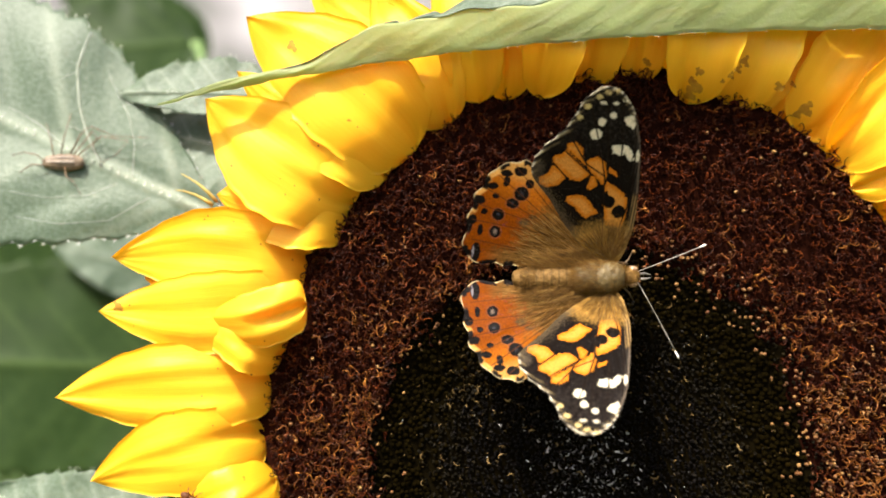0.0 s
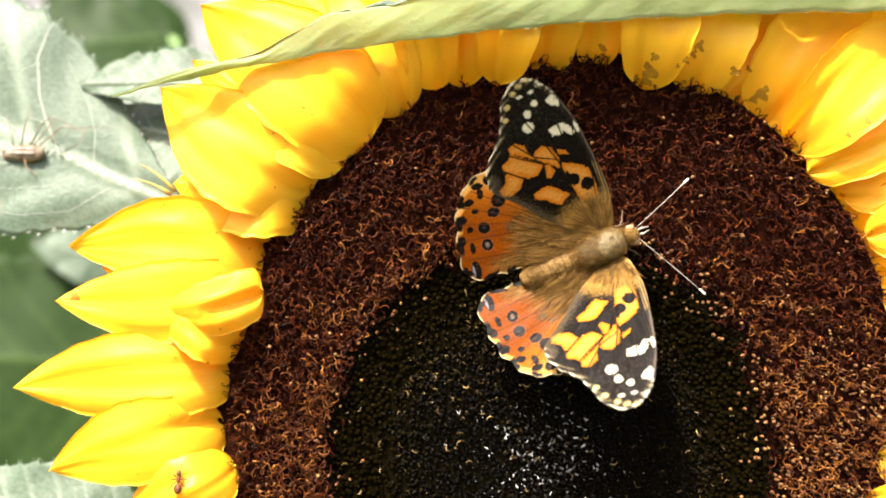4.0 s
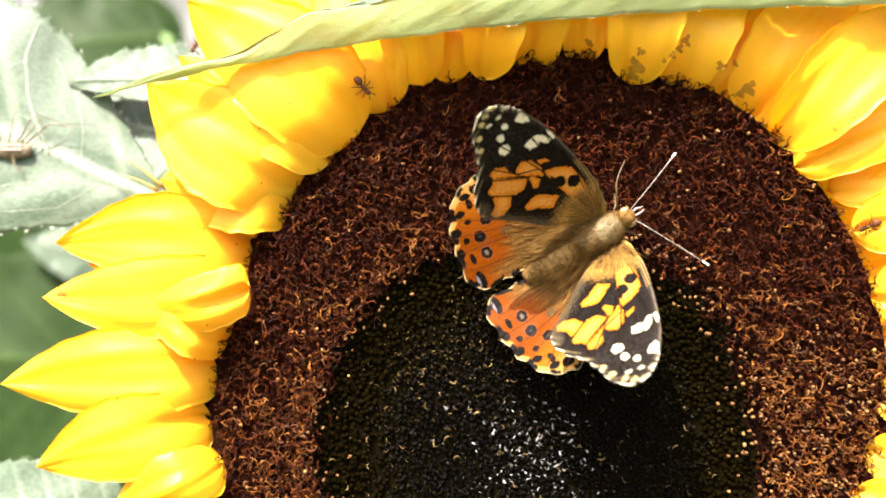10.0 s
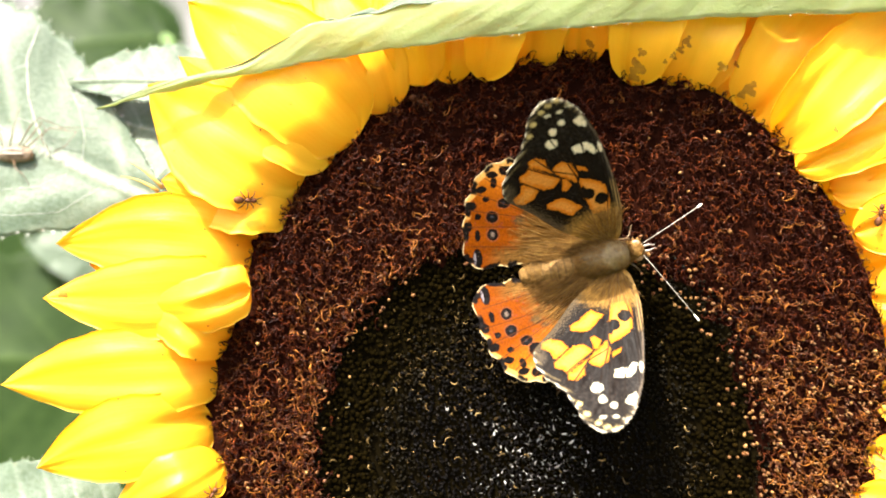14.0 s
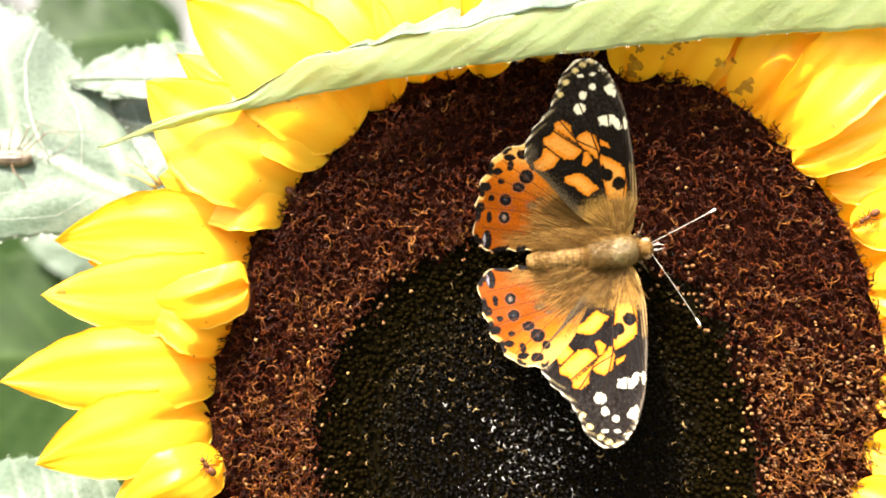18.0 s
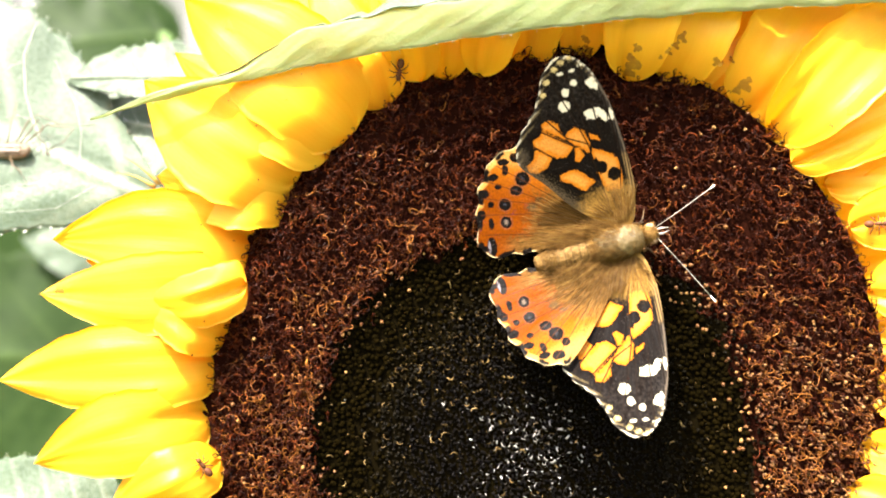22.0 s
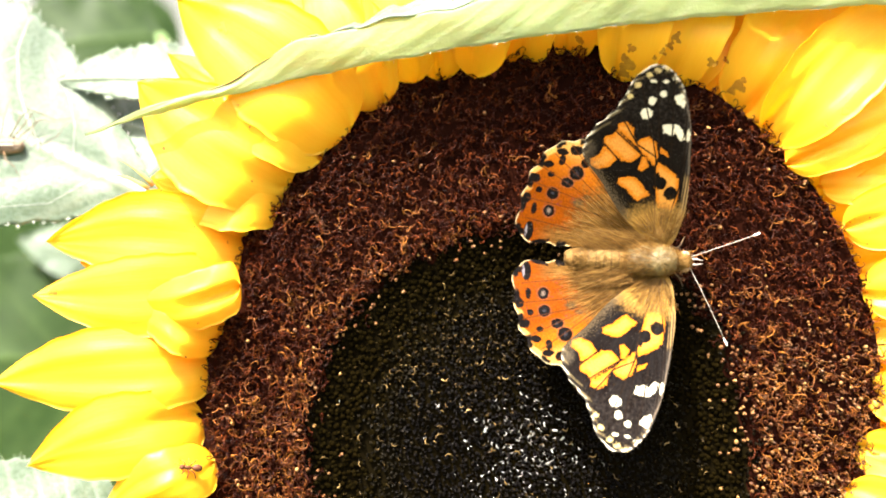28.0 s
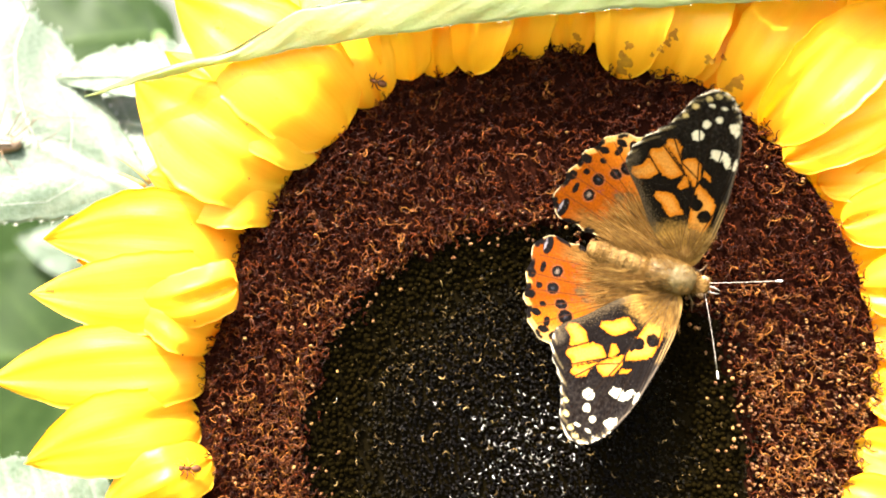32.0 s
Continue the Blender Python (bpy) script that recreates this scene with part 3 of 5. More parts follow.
PETALS_RIGHT = [
    (1205, 152, 1300, -130, 150, 4, 25, 14, -0.04),
    (1330, 200, 1520, -60, 175, 10, 21, 14, -0.02),
    (1270, 168, 1400, -110, 130, 18, 15, 10, 0.0),
    (1378, 252, 1650, 10, 150, -12, 27, 18, -0.05),
    (1410, 294, 1720, 170, 120, -6, 22, -10, -0.04),
    (1478, 332, 1740, 290, 110, 16, 18, 12, 0.0),
    (1514, 410, 1800, 330, 130, -4, 20, -12, 0.0),
    (1543, 520, 1830, 500, 140, -10, 21, -14, 0.0),
    (1560, 600, 1840, 620, 120, 20, 18, 12, 0.0),
    (1552, 700, 1820, 740, 120, 8, 20, 12, 0.0),
    (1530, 800, 1800, 850, 120, -4, 24, 14, 0.0),
    (1505, 872, 1760, 960, 120, -14, 24, 14, 0.0),
]


def build_petals(parent):
    seed = 0
    for rows in (PETALS_LEFT, PETALS_TOP, PETALS_RIGHT):
        for bx, by, tx, ty, w, d, lift, cup, bend in rows:
            seed += 1
            make_petal(parent, seed, (bx, by), (tx, ty), w, d, lift, cup, bend=bend, round_base=0.66 if rows is PETALS_LEFT else 0.55, dip=22 if rows is PETALS_RIGHT and by > 280 else 52)
    # the petal whose base is rolled up over its neighbour
    make_petal(parent, 90, (450, 506), (236, 532), 104, -22, 30, -34, bend=-0.09, round_base=0.85, widest=0.30, dip=4)
    make_petal(parent, 91, (406, 598), (240, 538), 122, -14, 26, -8, bend=0.10, round_base=0.75, widest=0.34)
    # the lower rim, and a second row behind the upper right
    rng = random.Random(8)
    for k in range(9):
        # a second row behind the left side
        a = radians(168 + k * 8.5)
        b = (CX + CR * 0.97 * math.cos(a), CY + CR * 0.97 * math.sin(a))
        r1 = CR + rng.uniform(110, 145)
        make_petal(parent, 300 + k, b, (CX + r1 * math.cos(a), CY + r1 * math.sin(a)), 115, 40, 12, 8)
    for k in range(32):
        a = radians(-100 + k * 7.2 if k < 18 else 48 + (k - 18) * 8.2)
        low = k >= 18
        r0 = CR * 0.985
        r1 = r0 + (rng.uniform(270, 340) if low else rng.uniform(350, 430))
        a2 = a + rng.uniform(-0.08, 0.08)
        b = (CX + r0 * math.cos(a), CY + r0 * math.sin(a))
        t = (CX + r1 * math.cos(a2), CY + r1 * math.sin(a2))
        if low and b[1] < 960:
            continue
        make_petal(parent, 200 + k, b, t, rng.uniform(120, 160), 6 + 24 * (k % 2) if low else 48, 30, 12)


def build_sunflower():
    head = new("sunflower")
    head.location = (0, 0, 0)
    tagged(head, "large yellow sunflower head with dark brown florets", "flower")
    build_receptacle(head)
    build_petals(head)
    # stem, from the ground up to the back of the head
    pts = [(0.02, 0.10, -0.02), (0.025, 0.11, 0.5), (0.02, 0.10, 1.0), (0.018, 0.075, 1.28), (0.0155, 0.035, 1.362), at(CX, CY, 195)]
    v, f = tube(pts, [0.016, 0.015, 0.013, 0.012, 0.013, 0.018], 14)
    part("stem", v, f, STEM, head, "thick green hairy stem")
    for x0, y0, x1, y1 in ((290, 332, 226, 284), (282, 338, 214, 312)):
        pts = [behind(x0 + (x1 - x0) * u, y0 + (y1 - y0) * u - 6 * math.sin(u * 3), 60) for u in (0, 0.25, 0.5, 0.75, 1)]
        v, f = tube(pts, [4.5 * U, 3.4 * U, 2.4 * U, 1.5 * U, 0.6 * U], 5)
        part("bract", v, f, BRACT, head, "thin dry yellowish bract")
    return head


# ---------------------------------------------------------------- leaves
def make_leaf(name, base, tip, up, width_a, width_b, material, label, sag=0.0, fold=0.0, teeth=14, hairs=0, seed=1, wavy=4.0, petiole=None, p=0.62, q=0.8, veins=7.0, slant=2.3, quilt=0.0):
    """A toothed leaf. base, tip: its ends; up: the way its side a spreads. Widths in metres."""
    rng = random.Random(seed)
    base, tip, up = Vector(base), Vector(tip), Vector(up)
    ax = (tip - base)
    length = ax.length
    ax.normalize()
    up = (up - ax * up.dot(ax)).normalized()
    nrm = ax.cross(up)
    leaf = new(name)
    leaf.location = base
    tagged(leaf, label, "leaf")
    nu, nv = 64, 33
    v, vein = [], []
    ph = rng.uniform(0, 6)
    for i in range(nu):
        u = i / (nu - 1)
        prof = max(0.0, math.sin(math.pi * min(1, u ** p))) ** q if u < 1 else 0.0
        prof = max(prof, 0.012 if u < 0.5 else 0.004)
        for j in range(nv):
            s = j / (nv - 1) * 2 - 1
            w = (width_a if s > 0 else width_b) * prof
            tooth = 1 + 0.05 * (1 - 2 * ((u * teeth + 0.2 * math.sin(u * 9 + ph)) % 1.0)) * (abs(s) ** 6)
            o = s * w * tooth
            h = -sag * math.sin(math.pi * u) * length + fold * abs(o) - 0.25 * sag * (s * s) * length
            h += wavy * U * math.sin(u * 17 + s * 3 + ph) * abs(s) + wavy * 0.6 * U * math.sin(u * 41 + ph) * s * s
            # side veins rise from the midrib at a slant
            k = (u * veins - abs(s) * slant * min(1.0, w / length * 2.5)) % 1.0
            near = math.exp(-((k - 0.5) / 0.055) ** 2) * (1 - 0.4 * abs(s))
            rib = math.exp(-(o / (length * 0.008)) ** 2)
            h -= (near * 2.2 + rib * 6) * U
            h += quilt * U * (abs(2 * k - 1) ** 2 - 1) * math.sin(math.pi * min(1.0, abs(s) * 1.05)) * prof
            v.append(ax * (u * length) + up * o + nrm * h)
            vein.append(min(1.0, max(near * 0.7, rib)))
    n = len(v)
    v2 = [p + nrm * 3.0 * U for p in v]
    f = grid_faces(nu, nv)
    f2 = [tuple(reversed([q + n for q in c])) for c in f]
    rim = [i * nv for i in range(nu)] + [(nu - 1) * nv + j for j in range(1, nv)] + [i * nv + nv - 1 for i in range(nu - 2, -1, -1)] + [j for j in range(nv - 2, 0, -1)]
    f3 = [(rim[k], rim[(k + 1) % len(rim)], rim[(k + 1) % len(rim)] + n, rim[k] + n) for k in range(len(rim))]
    me = mesh_of("blade", v + v2, f + f2 + f3)
    layer = me.attributes.new("vein", "FLOAT", "POINT")
    layer.data.foreach_set("value", np.array(vein + vein, dtype=np.float32))
    link_mesh("blade", me, material, leaf, rim=len(f3))
    if hairs:
        pieces = []
        for _ in range(hairs):
            side = rng.choice((0, nv - 1))
            i = rng.randrange(2, nu - 2)
            if rng.random() < 0.4:
                p = v[rng.randrange(2, nu - 2) * nv + nv // 2]
            else:
                p = v[i * nv + side]
            d = (up * (1 if side else -1) * rng.uniform(0.3, 1) + ax * rng.uniform(-0.3, 0.8) + nrm * rng.uniform(-0.8, 0.2)).normalized()
            pieces.append(tube([p, p + d * 4 * U, p + d * rng.uniform(6, 11) * U], [0.28 * U, 0.22 * U, 0.08 * U], 3))
        hv, hf = merge(*pieces)
        ob = part("margin_hairs", hv, hf, HAIR_PALE, leaf)
        tagged(ob, kind="stuff")
    if petiole:
        v, f = tube([Vector(p) - base for p in petiole], [0.0016] * len(petiole), 8)
        part("petiole", v, f, STEM, leaf)
    return leaf


def build_leaves():
    stem = Vector((0.02, 0.09, 1.22))
    # the big pale leaf on which the harvestman sits
    b, t = behind(322, 374, 190), behind(-592, -38, 310)
    big = make_leaf("leaf", b, t, (0.1, 0.30, 1), 0.0236, 0.0230, LEAF_BACK, "pale grey-green hairy sunflower leaf behind the flower",
              hairs=1100, seed=3, quilt=16, wavy=7, p=0.9, q=1.35, veins=5.0, slant=1.6, teeth=26, petiole=[b, b + Vector((0.02, 0.01, -0.02)), stem])
    blade = next(c for c in big.children if c.name.startswith("blade"))
    tree = BVHTree.FromPolygons([p.co.copy() for p in blade.data.vertices], [tuple(q.vertices) for q in blade.data.polygons])
    eye = Vector((0, -DIST, HIGH))
    for way, r in ((((90, 273), (66, 217), (52, 167), (49, 99), (64, 59), (80, 23)), 3.0), (((146, 293), (150, 233), (140, 182), (118, 139), (100, 97)), 1.2),
                   (((24, 239), (-16, 202), (-48, 182), (-78, 167)), 1.3), (((119, 303), (64, 325), (-6, 329), (-86, 317)), 1.1), (((176, 327), (104, 369), (14, 375), (-76, 361)), 1.1),
                   (((50, 107), (24, 117), (0, 145)), 0.9), (((64, 213), (34, 203), (10, 209)), 0.9)):
        pts = []
        for (xa, ya), (xb, yb) in zip(way, way[1:]):
            for k in range(6):
                ray = behind(xa + (xb - xa) * k / 6, ya + (yb - ya) * k / 6, 100) - eye
                hit, _, _, _ = tree.ray_cast(eye - big.location, ray.normalized())
                if hit:
                    pts.append(hit)
        if len(pts) > 3:
            v, f = tube(pts, [r * U * (1 - 0.6 * k / len(pts)) for k in range(len(pts))], 6)
            part("side_vein", v, f, VEIN, big)
    b, t = behind(420, 150, 230), behind(122, 146, 260)
    make_leaf("leaf", b, t, (0.0, 0.5, 1), 0.0078, 0.0045, LEAF_BACK, "small pale toothed leaf behind the petals",
              sag=0.03, hairs=80, seed=4, teeth=10, p=0.8, q=0.7, petiole=[b, b + Vector((0.02, 0.01, -0.03)), stem])
    b, t = behind(420, 215, 300), behind(150, 170, 330)
    make_leaf("leaf", b, t, (0.0, 0.4, 1), 0.008, 0.007, LEAF_MID, "grey-green leaf in shade behind the petals",
              seed=5, teeth=10, petiole=[b, b + Vector((0.02, 0.01, -0.03)), stem])
    b, t = behind(240, 960, 160), behind(-120, 850, 240)
    make_leaf("leaf", b, t, (0.0, 0.3, 1), 0.010, 0.010, LEAF_BACK, "pale leaf under the lower petals",
              sag=0.05, fold=0.2, hairs=80, seed=6, petiole=[b, b + Vector((0.03, 0.01, -0.02)), stem])
    b, t = behind(440, 262, 240), behind(150, 206, 290)
    make_leaf("leaf", b, t, (0.0, 0.55, 1), 0.012, 0.011, LEAF_BACK, "pale hairy leaf close behind the petals",
              hairs=60, seed=15, teeth=9, petiole=[b, b + Vector((0.02, 0.01, -0.03)), stem])
    # leaves far behind, the shade they stand in put into their dark colour
    rng = random.Random(12)
    # the last, small and pale, is added to fill a bright patch of background
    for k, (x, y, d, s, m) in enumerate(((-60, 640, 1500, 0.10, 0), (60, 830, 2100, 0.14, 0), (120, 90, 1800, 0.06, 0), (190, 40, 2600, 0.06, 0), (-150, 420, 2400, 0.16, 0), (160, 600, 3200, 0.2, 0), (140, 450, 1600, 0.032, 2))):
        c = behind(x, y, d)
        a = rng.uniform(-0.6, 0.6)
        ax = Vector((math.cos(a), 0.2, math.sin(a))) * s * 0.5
        make_leaf("leaf", c + ax, c - ax, (0, 0.35, 1), s * 0.32, s * 0.32, (LEAF_SHADED, LEAF_MID, LEAF_BACK)[m], "blurred garden leaf far behind the flower",
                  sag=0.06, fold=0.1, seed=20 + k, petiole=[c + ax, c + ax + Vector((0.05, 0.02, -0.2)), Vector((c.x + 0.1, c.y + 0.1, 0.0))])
    return big


def build_front_leaf():
    """The leaf that hangs before the upper petals and sways: a green lower half and, folded back over it, a pale upper half."""
    leaf = new("leaf")
    leaf.location = behind(1900, -60, -110)
    tagged(leaf, "long light green toothed leaf hanging before the petals", "leaf")
    x0, x1 = 172, 1900
    rng = random.Random(9)

    def lower(x):
        return 6 + 161 * (max(0.0, 1700 - x) / 1528) ** 2.4

    def near(x):
        return -61 - 33 * (x - x0) / (x1 - x0)

    def green(x):
        """Breadth of the green half."""
        w = (x - x0) / (x1 - x0)
        return 2 + 16 * float(smooth01(np.array(x), 172, 300)) + 52 * float(smooth01(np.array(x), 380, 600)) + 55 * float(smooth01(np.array(w), 0.3, 0.8)) * (1 - 0.75 * float(smooth01(np.array(w), 0.8, 1.0)))

    def pale(x):
        w = (x - x0) / (x1 - x0)
        return 0.5 + (56 * float(smooth01(np.array(x), 560, 1000)) + 40 * float(smooth01(np.array(x), 1000, 1300))) * (1 - 0.9 * float(smooth01(np.array(w), 0.7, 1.0)))

    def sheet(name, edge_a, edge_b, rows, material, label, bulge, rim_vein):
        nu = 150
        v, vein = [], []
        for i in range(nu):
            x = x0 + (x1 - x0) * i / (nu - 1)
            (ya, da), (yb, db) = edge_a(x), edge_b(x)
            for j in range(rows):
                q = j / (rows - 1)
                k = ((x - 140 * q) / 118 + 0.1 * math.sin(x / 90)) % 1.0
                line = math.exp(-((k - 0.5) / 0.05) ** 2)
                d = da + (db - da) * q - bulge * math.sin(math.pi * q) + 2.2 * math.sin(x / 41 + q * 3) - 1.6 * line + 3 * math.sin(math.pi * k) * math.sin(math.pi * q)
                v.append(behind(x, ya + (yb - ya) * q, d) - leaf.location)
                vein.append(min(1.0, max(0.45 * line, rim_vein * float(smooth01(np.array(1 - q), 0.93, 0.99)))))
        n = len(v)
        back = [p + Vector((0, 2.6 * U, 0)) for p in v]
        f = grid_faces(nu, rows)
        f2 = [tuple(reversed([c + n for c in q])) for q in f]
        rim = [i * rows for i in range(nu)] + [(nu - 1) * rows + j for j in range(1, rows)] + [i * rows + rows - 1 for i in range(nu - 2, -1, -1)] + [j for j in range(rows - 2, 0, -1)]
        f3 = [(rim[k], rim[(k + 1) % len(rim)], rim[(k + 1) % len(rim)] + n, rim[k] + n) for k in range(len(rim))]
        me = mesh_of(name, v + back, f + f2 + f3)
        layer = me.attributes.new("vein", "FLOAT", "POINT")
        layer.data.foreach_set("value", np.array(vein + vein, dtype=np.float32))
        return link_mesh(name, me, material, leaf, label, rim=len(f3))

    def low_edge(x):
        return lower(x) + 2.4 * ((x / 52) % 1.0) - 1.2 + 1.5 * math.sin(x / 23), near(x)

    def ridge(x):
        return lower(x) - green(x) + (3.5 * math.sin(x / 31) + 2 * math.sin(x / 13)) * float(smooth01(np.array(x), 330, 520)), near(x) - 0.12 * green(x)

    def high_edge(x):
        y, d = ridge(x)
        tooth = 9 * ((x / 74) % 1.0) * float(smooth01(np.array(x), 480, 620))
        return y - pale(x) - tooth + 4, d + 8 + pale(x) * 0.6

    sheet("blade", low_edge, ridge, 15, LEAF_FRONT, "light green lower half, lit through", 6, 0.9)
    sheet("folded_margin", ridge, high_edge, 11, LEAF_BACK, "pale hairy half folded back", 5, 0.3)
    pieces = []
    for _ in range(140):
        x = rng.uniform(x0 + 60, 1500)
        y, d = low_edge(x) if rng.random() < 0.5 else ridge(x)
        a = behind(x, y, d - 1) - leaf.location
        w = Vector((rng.uniform(-0.6, 0.6), rng.uniform(-1, 0.1), rng.uniform(-1, 0.3))).normalized()
        pieces.append(tube([a, a + w * 2.5 * U, a + w * 5 * U], [0.22 * U, 0.18 * U, 0.07 * U], 3))
    hv, hf = merge(*pieces)
    tagged(part("margin_hairs", hv, hf, HAIR_PALE, leaf), kind="stuff")
    b = leaf.location
    v, f = tube([p - b for p in (behind(1890, -40, -110), b + Vector((0.04, 0.05, 0.0)), b + Vector((0.05, 0.18, -0.5)), Vector((b.x, b.y + 0.18, 0)))], [0.0016] * 4, 8)
    part("petiole", v, f, STEM, leaf)
    return leaf


# ---------------------------------------------------------------- butterfly
K = 0.965
HINGE_FORE, HINGE_HIND = (42.2, 24.3), (20.7, 19.9)


def body_frame(x, y):
    """From the sketch of the spread butterfly to its own frame: forward, outward."""
    dx, dy = (np.asarray(x, float) - 1130) * K, (np.asarray(y, float) - 460) * K
    return dx * 0.9978 + dy * 0.0663, -dx * 0.0663 + dy * 0.9978


def closed_curve(points, count):
    """A smooth closed curve through points, evenly sampled."""
    p = np.array(points, float)
    n = len(p)
    out = []
    for i in range(n):
        a, b, c, d = p[(i - 1) % n], p[i], p[(i + 1) % n], p[(i + 2) % n]
        for t in np.linspace(0, 1, 40, endpoint=False):
            out.append(0.5 * (2 * b + (c - a) * t + (2 * a - 5 * b + 4 * c - d) * t * t + (3 * b - a - 3 * c + d) * t ** 3))
    out = np.array(out)
    seg = np.r_[0, np.cumsum(np.linalg.norm(np.diff(np.r_[out, out[:1]], axis=0), axis=1))]
    s = np.linspace(0, seg[-1], count, endpoint=False)
    closed = np.r_[out, out[:1]]
    return np.c_[np.interp(s, seg, closed[:, 0]), np.interp(s, seg, closed[:, 1])]


FORE_EDGE = [(1172, 486), (1188, 500), (1194, 535), (1195, 565), (1190, 610), (1181, 660), (1170, 705), (1157, 745), (1141, 775), (1122, 796), (1104, 804),
             (1084, 800), (1067, 785), (1055, 758), (1043, 722), (1026, 695), (1007, 672), (997, 645), (1002, 622), (1040, 585), (1085, 535), (1140, 496)]
HIND_EDGE = [(1152, 482), (1115, 484), (1060, 470), (1000, 462), (945, 460), (918, 463), (907, 480), (905, 512), (909, 545), (915, 575), (930, 603), (944, 625),
             (966, 634), (992, 643), (1012, 634), (1045, 608), (1095, 560), (1135, 520)]
# the pale orange fields of the forewing, between its veins
ORANGE_FORE = [
    [(1067, 588), (1068, 597), (1083, 600), (1095, 602), (1105, 595), (1128, 575), (1115, 567), (1110, 562), (1100, 566), (1087, 577)],
    [(1146, 555), (1173, 555), (1177, 573), (1175, 593), (1170, 610), (1153, 622), (1130, 632), (1127, 622), (1134, 587), (1140, 570)],
    [(1012, 622), (1017, 611), (1030, 607), (1048, 615), (1057, 627), (1054, 638), (1030, 646), (1027, 633)],
    [(1030, 663), (1030, 652), (1058, 633), (1067, 627), (1083, 625), (1095, 637), (1097, 642), (1083, 652), (1048, 677), (1043, 668)],
    [(1048, 687), (1050, 677), (1087, 655), (1080, 667), (1075, 683), (1062, 692)],
    [(1098, 617), (1105, 613), (1115, 622), (1107, 637), (1100, 637)],
]
ORANGE_OUTER = [
    [(1092, 650), (1105, 640), (1125, 625), (1127, 640), (1120, 663), (1105, 672), (1092, 667), (1086, 660)],
    [(1127, 650), (1146, 642), (1143, 650), (1128, 658)],
]
WHITE_BARS = [[(1123, 695), (1128, 682), (1145, 679), (1147, 688), (1138, 699)], [(1147, 683), (1162, 672), (1162, 687), (1150, 699), (1143, 700)], [(1164, 675), (1174, 674), (1173, 687), (1169, 696)],
              [(1130, 750), (1140, 737), (1152, 732), (1154, 742), (1147, 758), (1137, 753)]]
WHITE_FORE = [(1092, 712, 10.5, 11, 0), (1097, 737, 6.5, 8, 0), (1113, 752, 6.5, 6.5, 0),
              (1092, 773, 6, 2.5, 0.1), (1113, 775, 5, 3, -0.2), (1128, 783, 6, 3, -0.2)]
CRESCENTS = [(1058, 740), (1068, 762), (1083, 783), (1095, 793), (1110, 800)]
SPOTS_HIND = [(958, 516, 10, 10), (959, 546, 10.5, 9.5), (981, 568, 11, 8.5), (994, 586, 13, 12), (931, 516, 5, 9.5), (934, 548, 6, 6), (950, 577, 6.5, 5),
              (965, 603, 6, 9), (929, 477, 9, 17), (915, 532, 8, 9), (922, 567, 11, 8), (942, 593, 9.5, 6), (963, 617, 11, 6), (987, 623, 12, 8), (1006, 604, 8, 8)]
VEINS_FORE = [(1152, 500, 1134, 590), (1134, 590, 1124, 640), (1124, 640, 1088, 657), (1088, 657, 1040, 712), (1097, 642, 1022, 690), (1060, 628, 1015, 665), (1124, 640, 1075, 760),
              (1130, 640, 1095, 790), (1150, 640, 1125, 790), (1165, 505, 1178, 620), (1178, 620, 1160, 720)]
VEINS_HIND = [(1030, 490, 920, 498), (1060, 522, 915, 532), (1050, 535, 918, 560), (1045, 540, 930, 588), (1050, 548, 950, 612), (1060, 558, 978, 630)]


def tip_fold(y):
    """The wing's outer end is a little shorter than sketched."""
    return np.minimum(y, 690) + np.maximum(y - 690, 0) * 0.88


def inside(px, py, poly):
    """Signed distance to a polygon, positive inside."""
    best = np.full(px.shape, 1e9)
    odd = np.zeros(px.shape, bool)
    n = len(poly)
    for i in range(n):
        (x0, y0), (x1, y1) = poly[i], poly[(i + 1) % n]
        dx, dy = x1 - x0, y1 - y0
        t = np.clip(((px - x0) * dx + (py - y0) * dy) / (dx * dx + dy * dy), 0, 1)
        best = np.minimum(best, np.hypot(px - x0 - t * dx, py - y0 - t * dy))
        cross = ((y0 > py) != (y1 > py)) & (px < dx * (py - y0) / (dy if dy else 1e-9) + x0)
        odd ^= cross
    return np.where(odd, best, -best)


def line_gap(px, py, x0, y0, x1, y1):
    dx, dy = x1 - x0, y1 - y0
    t = np.clip(((px - x0) * dx + (py - y0) * dy) / (dx * dx + dy * dy), 0, 1)
    return np.hypot(px - x0 - t * dx, py - y0 - t * dy)


def rough_field(x, y, scale, seed):
    return np.array([noise.noise((a / scale, b / scale, seed)) for a, b in zip(x, y)])


def lay(col, colour, k):
    k = np.clip(k, 0, 1)[:, None]
    return col * (1 - k) + np.array(colour) * k


BLACK_W, ORANGE_W, WHITE_W, TAN_W = (0.0042, 0.0027, 0.0021), (0.48, 0.155, 0.010), (0.66, 0.60, 0.45), (0.28, 0.158, 0.040)
RED_W, GREY_W = (0.155, 0.034, 0.0009), (0.036, 0.035, 0.045)


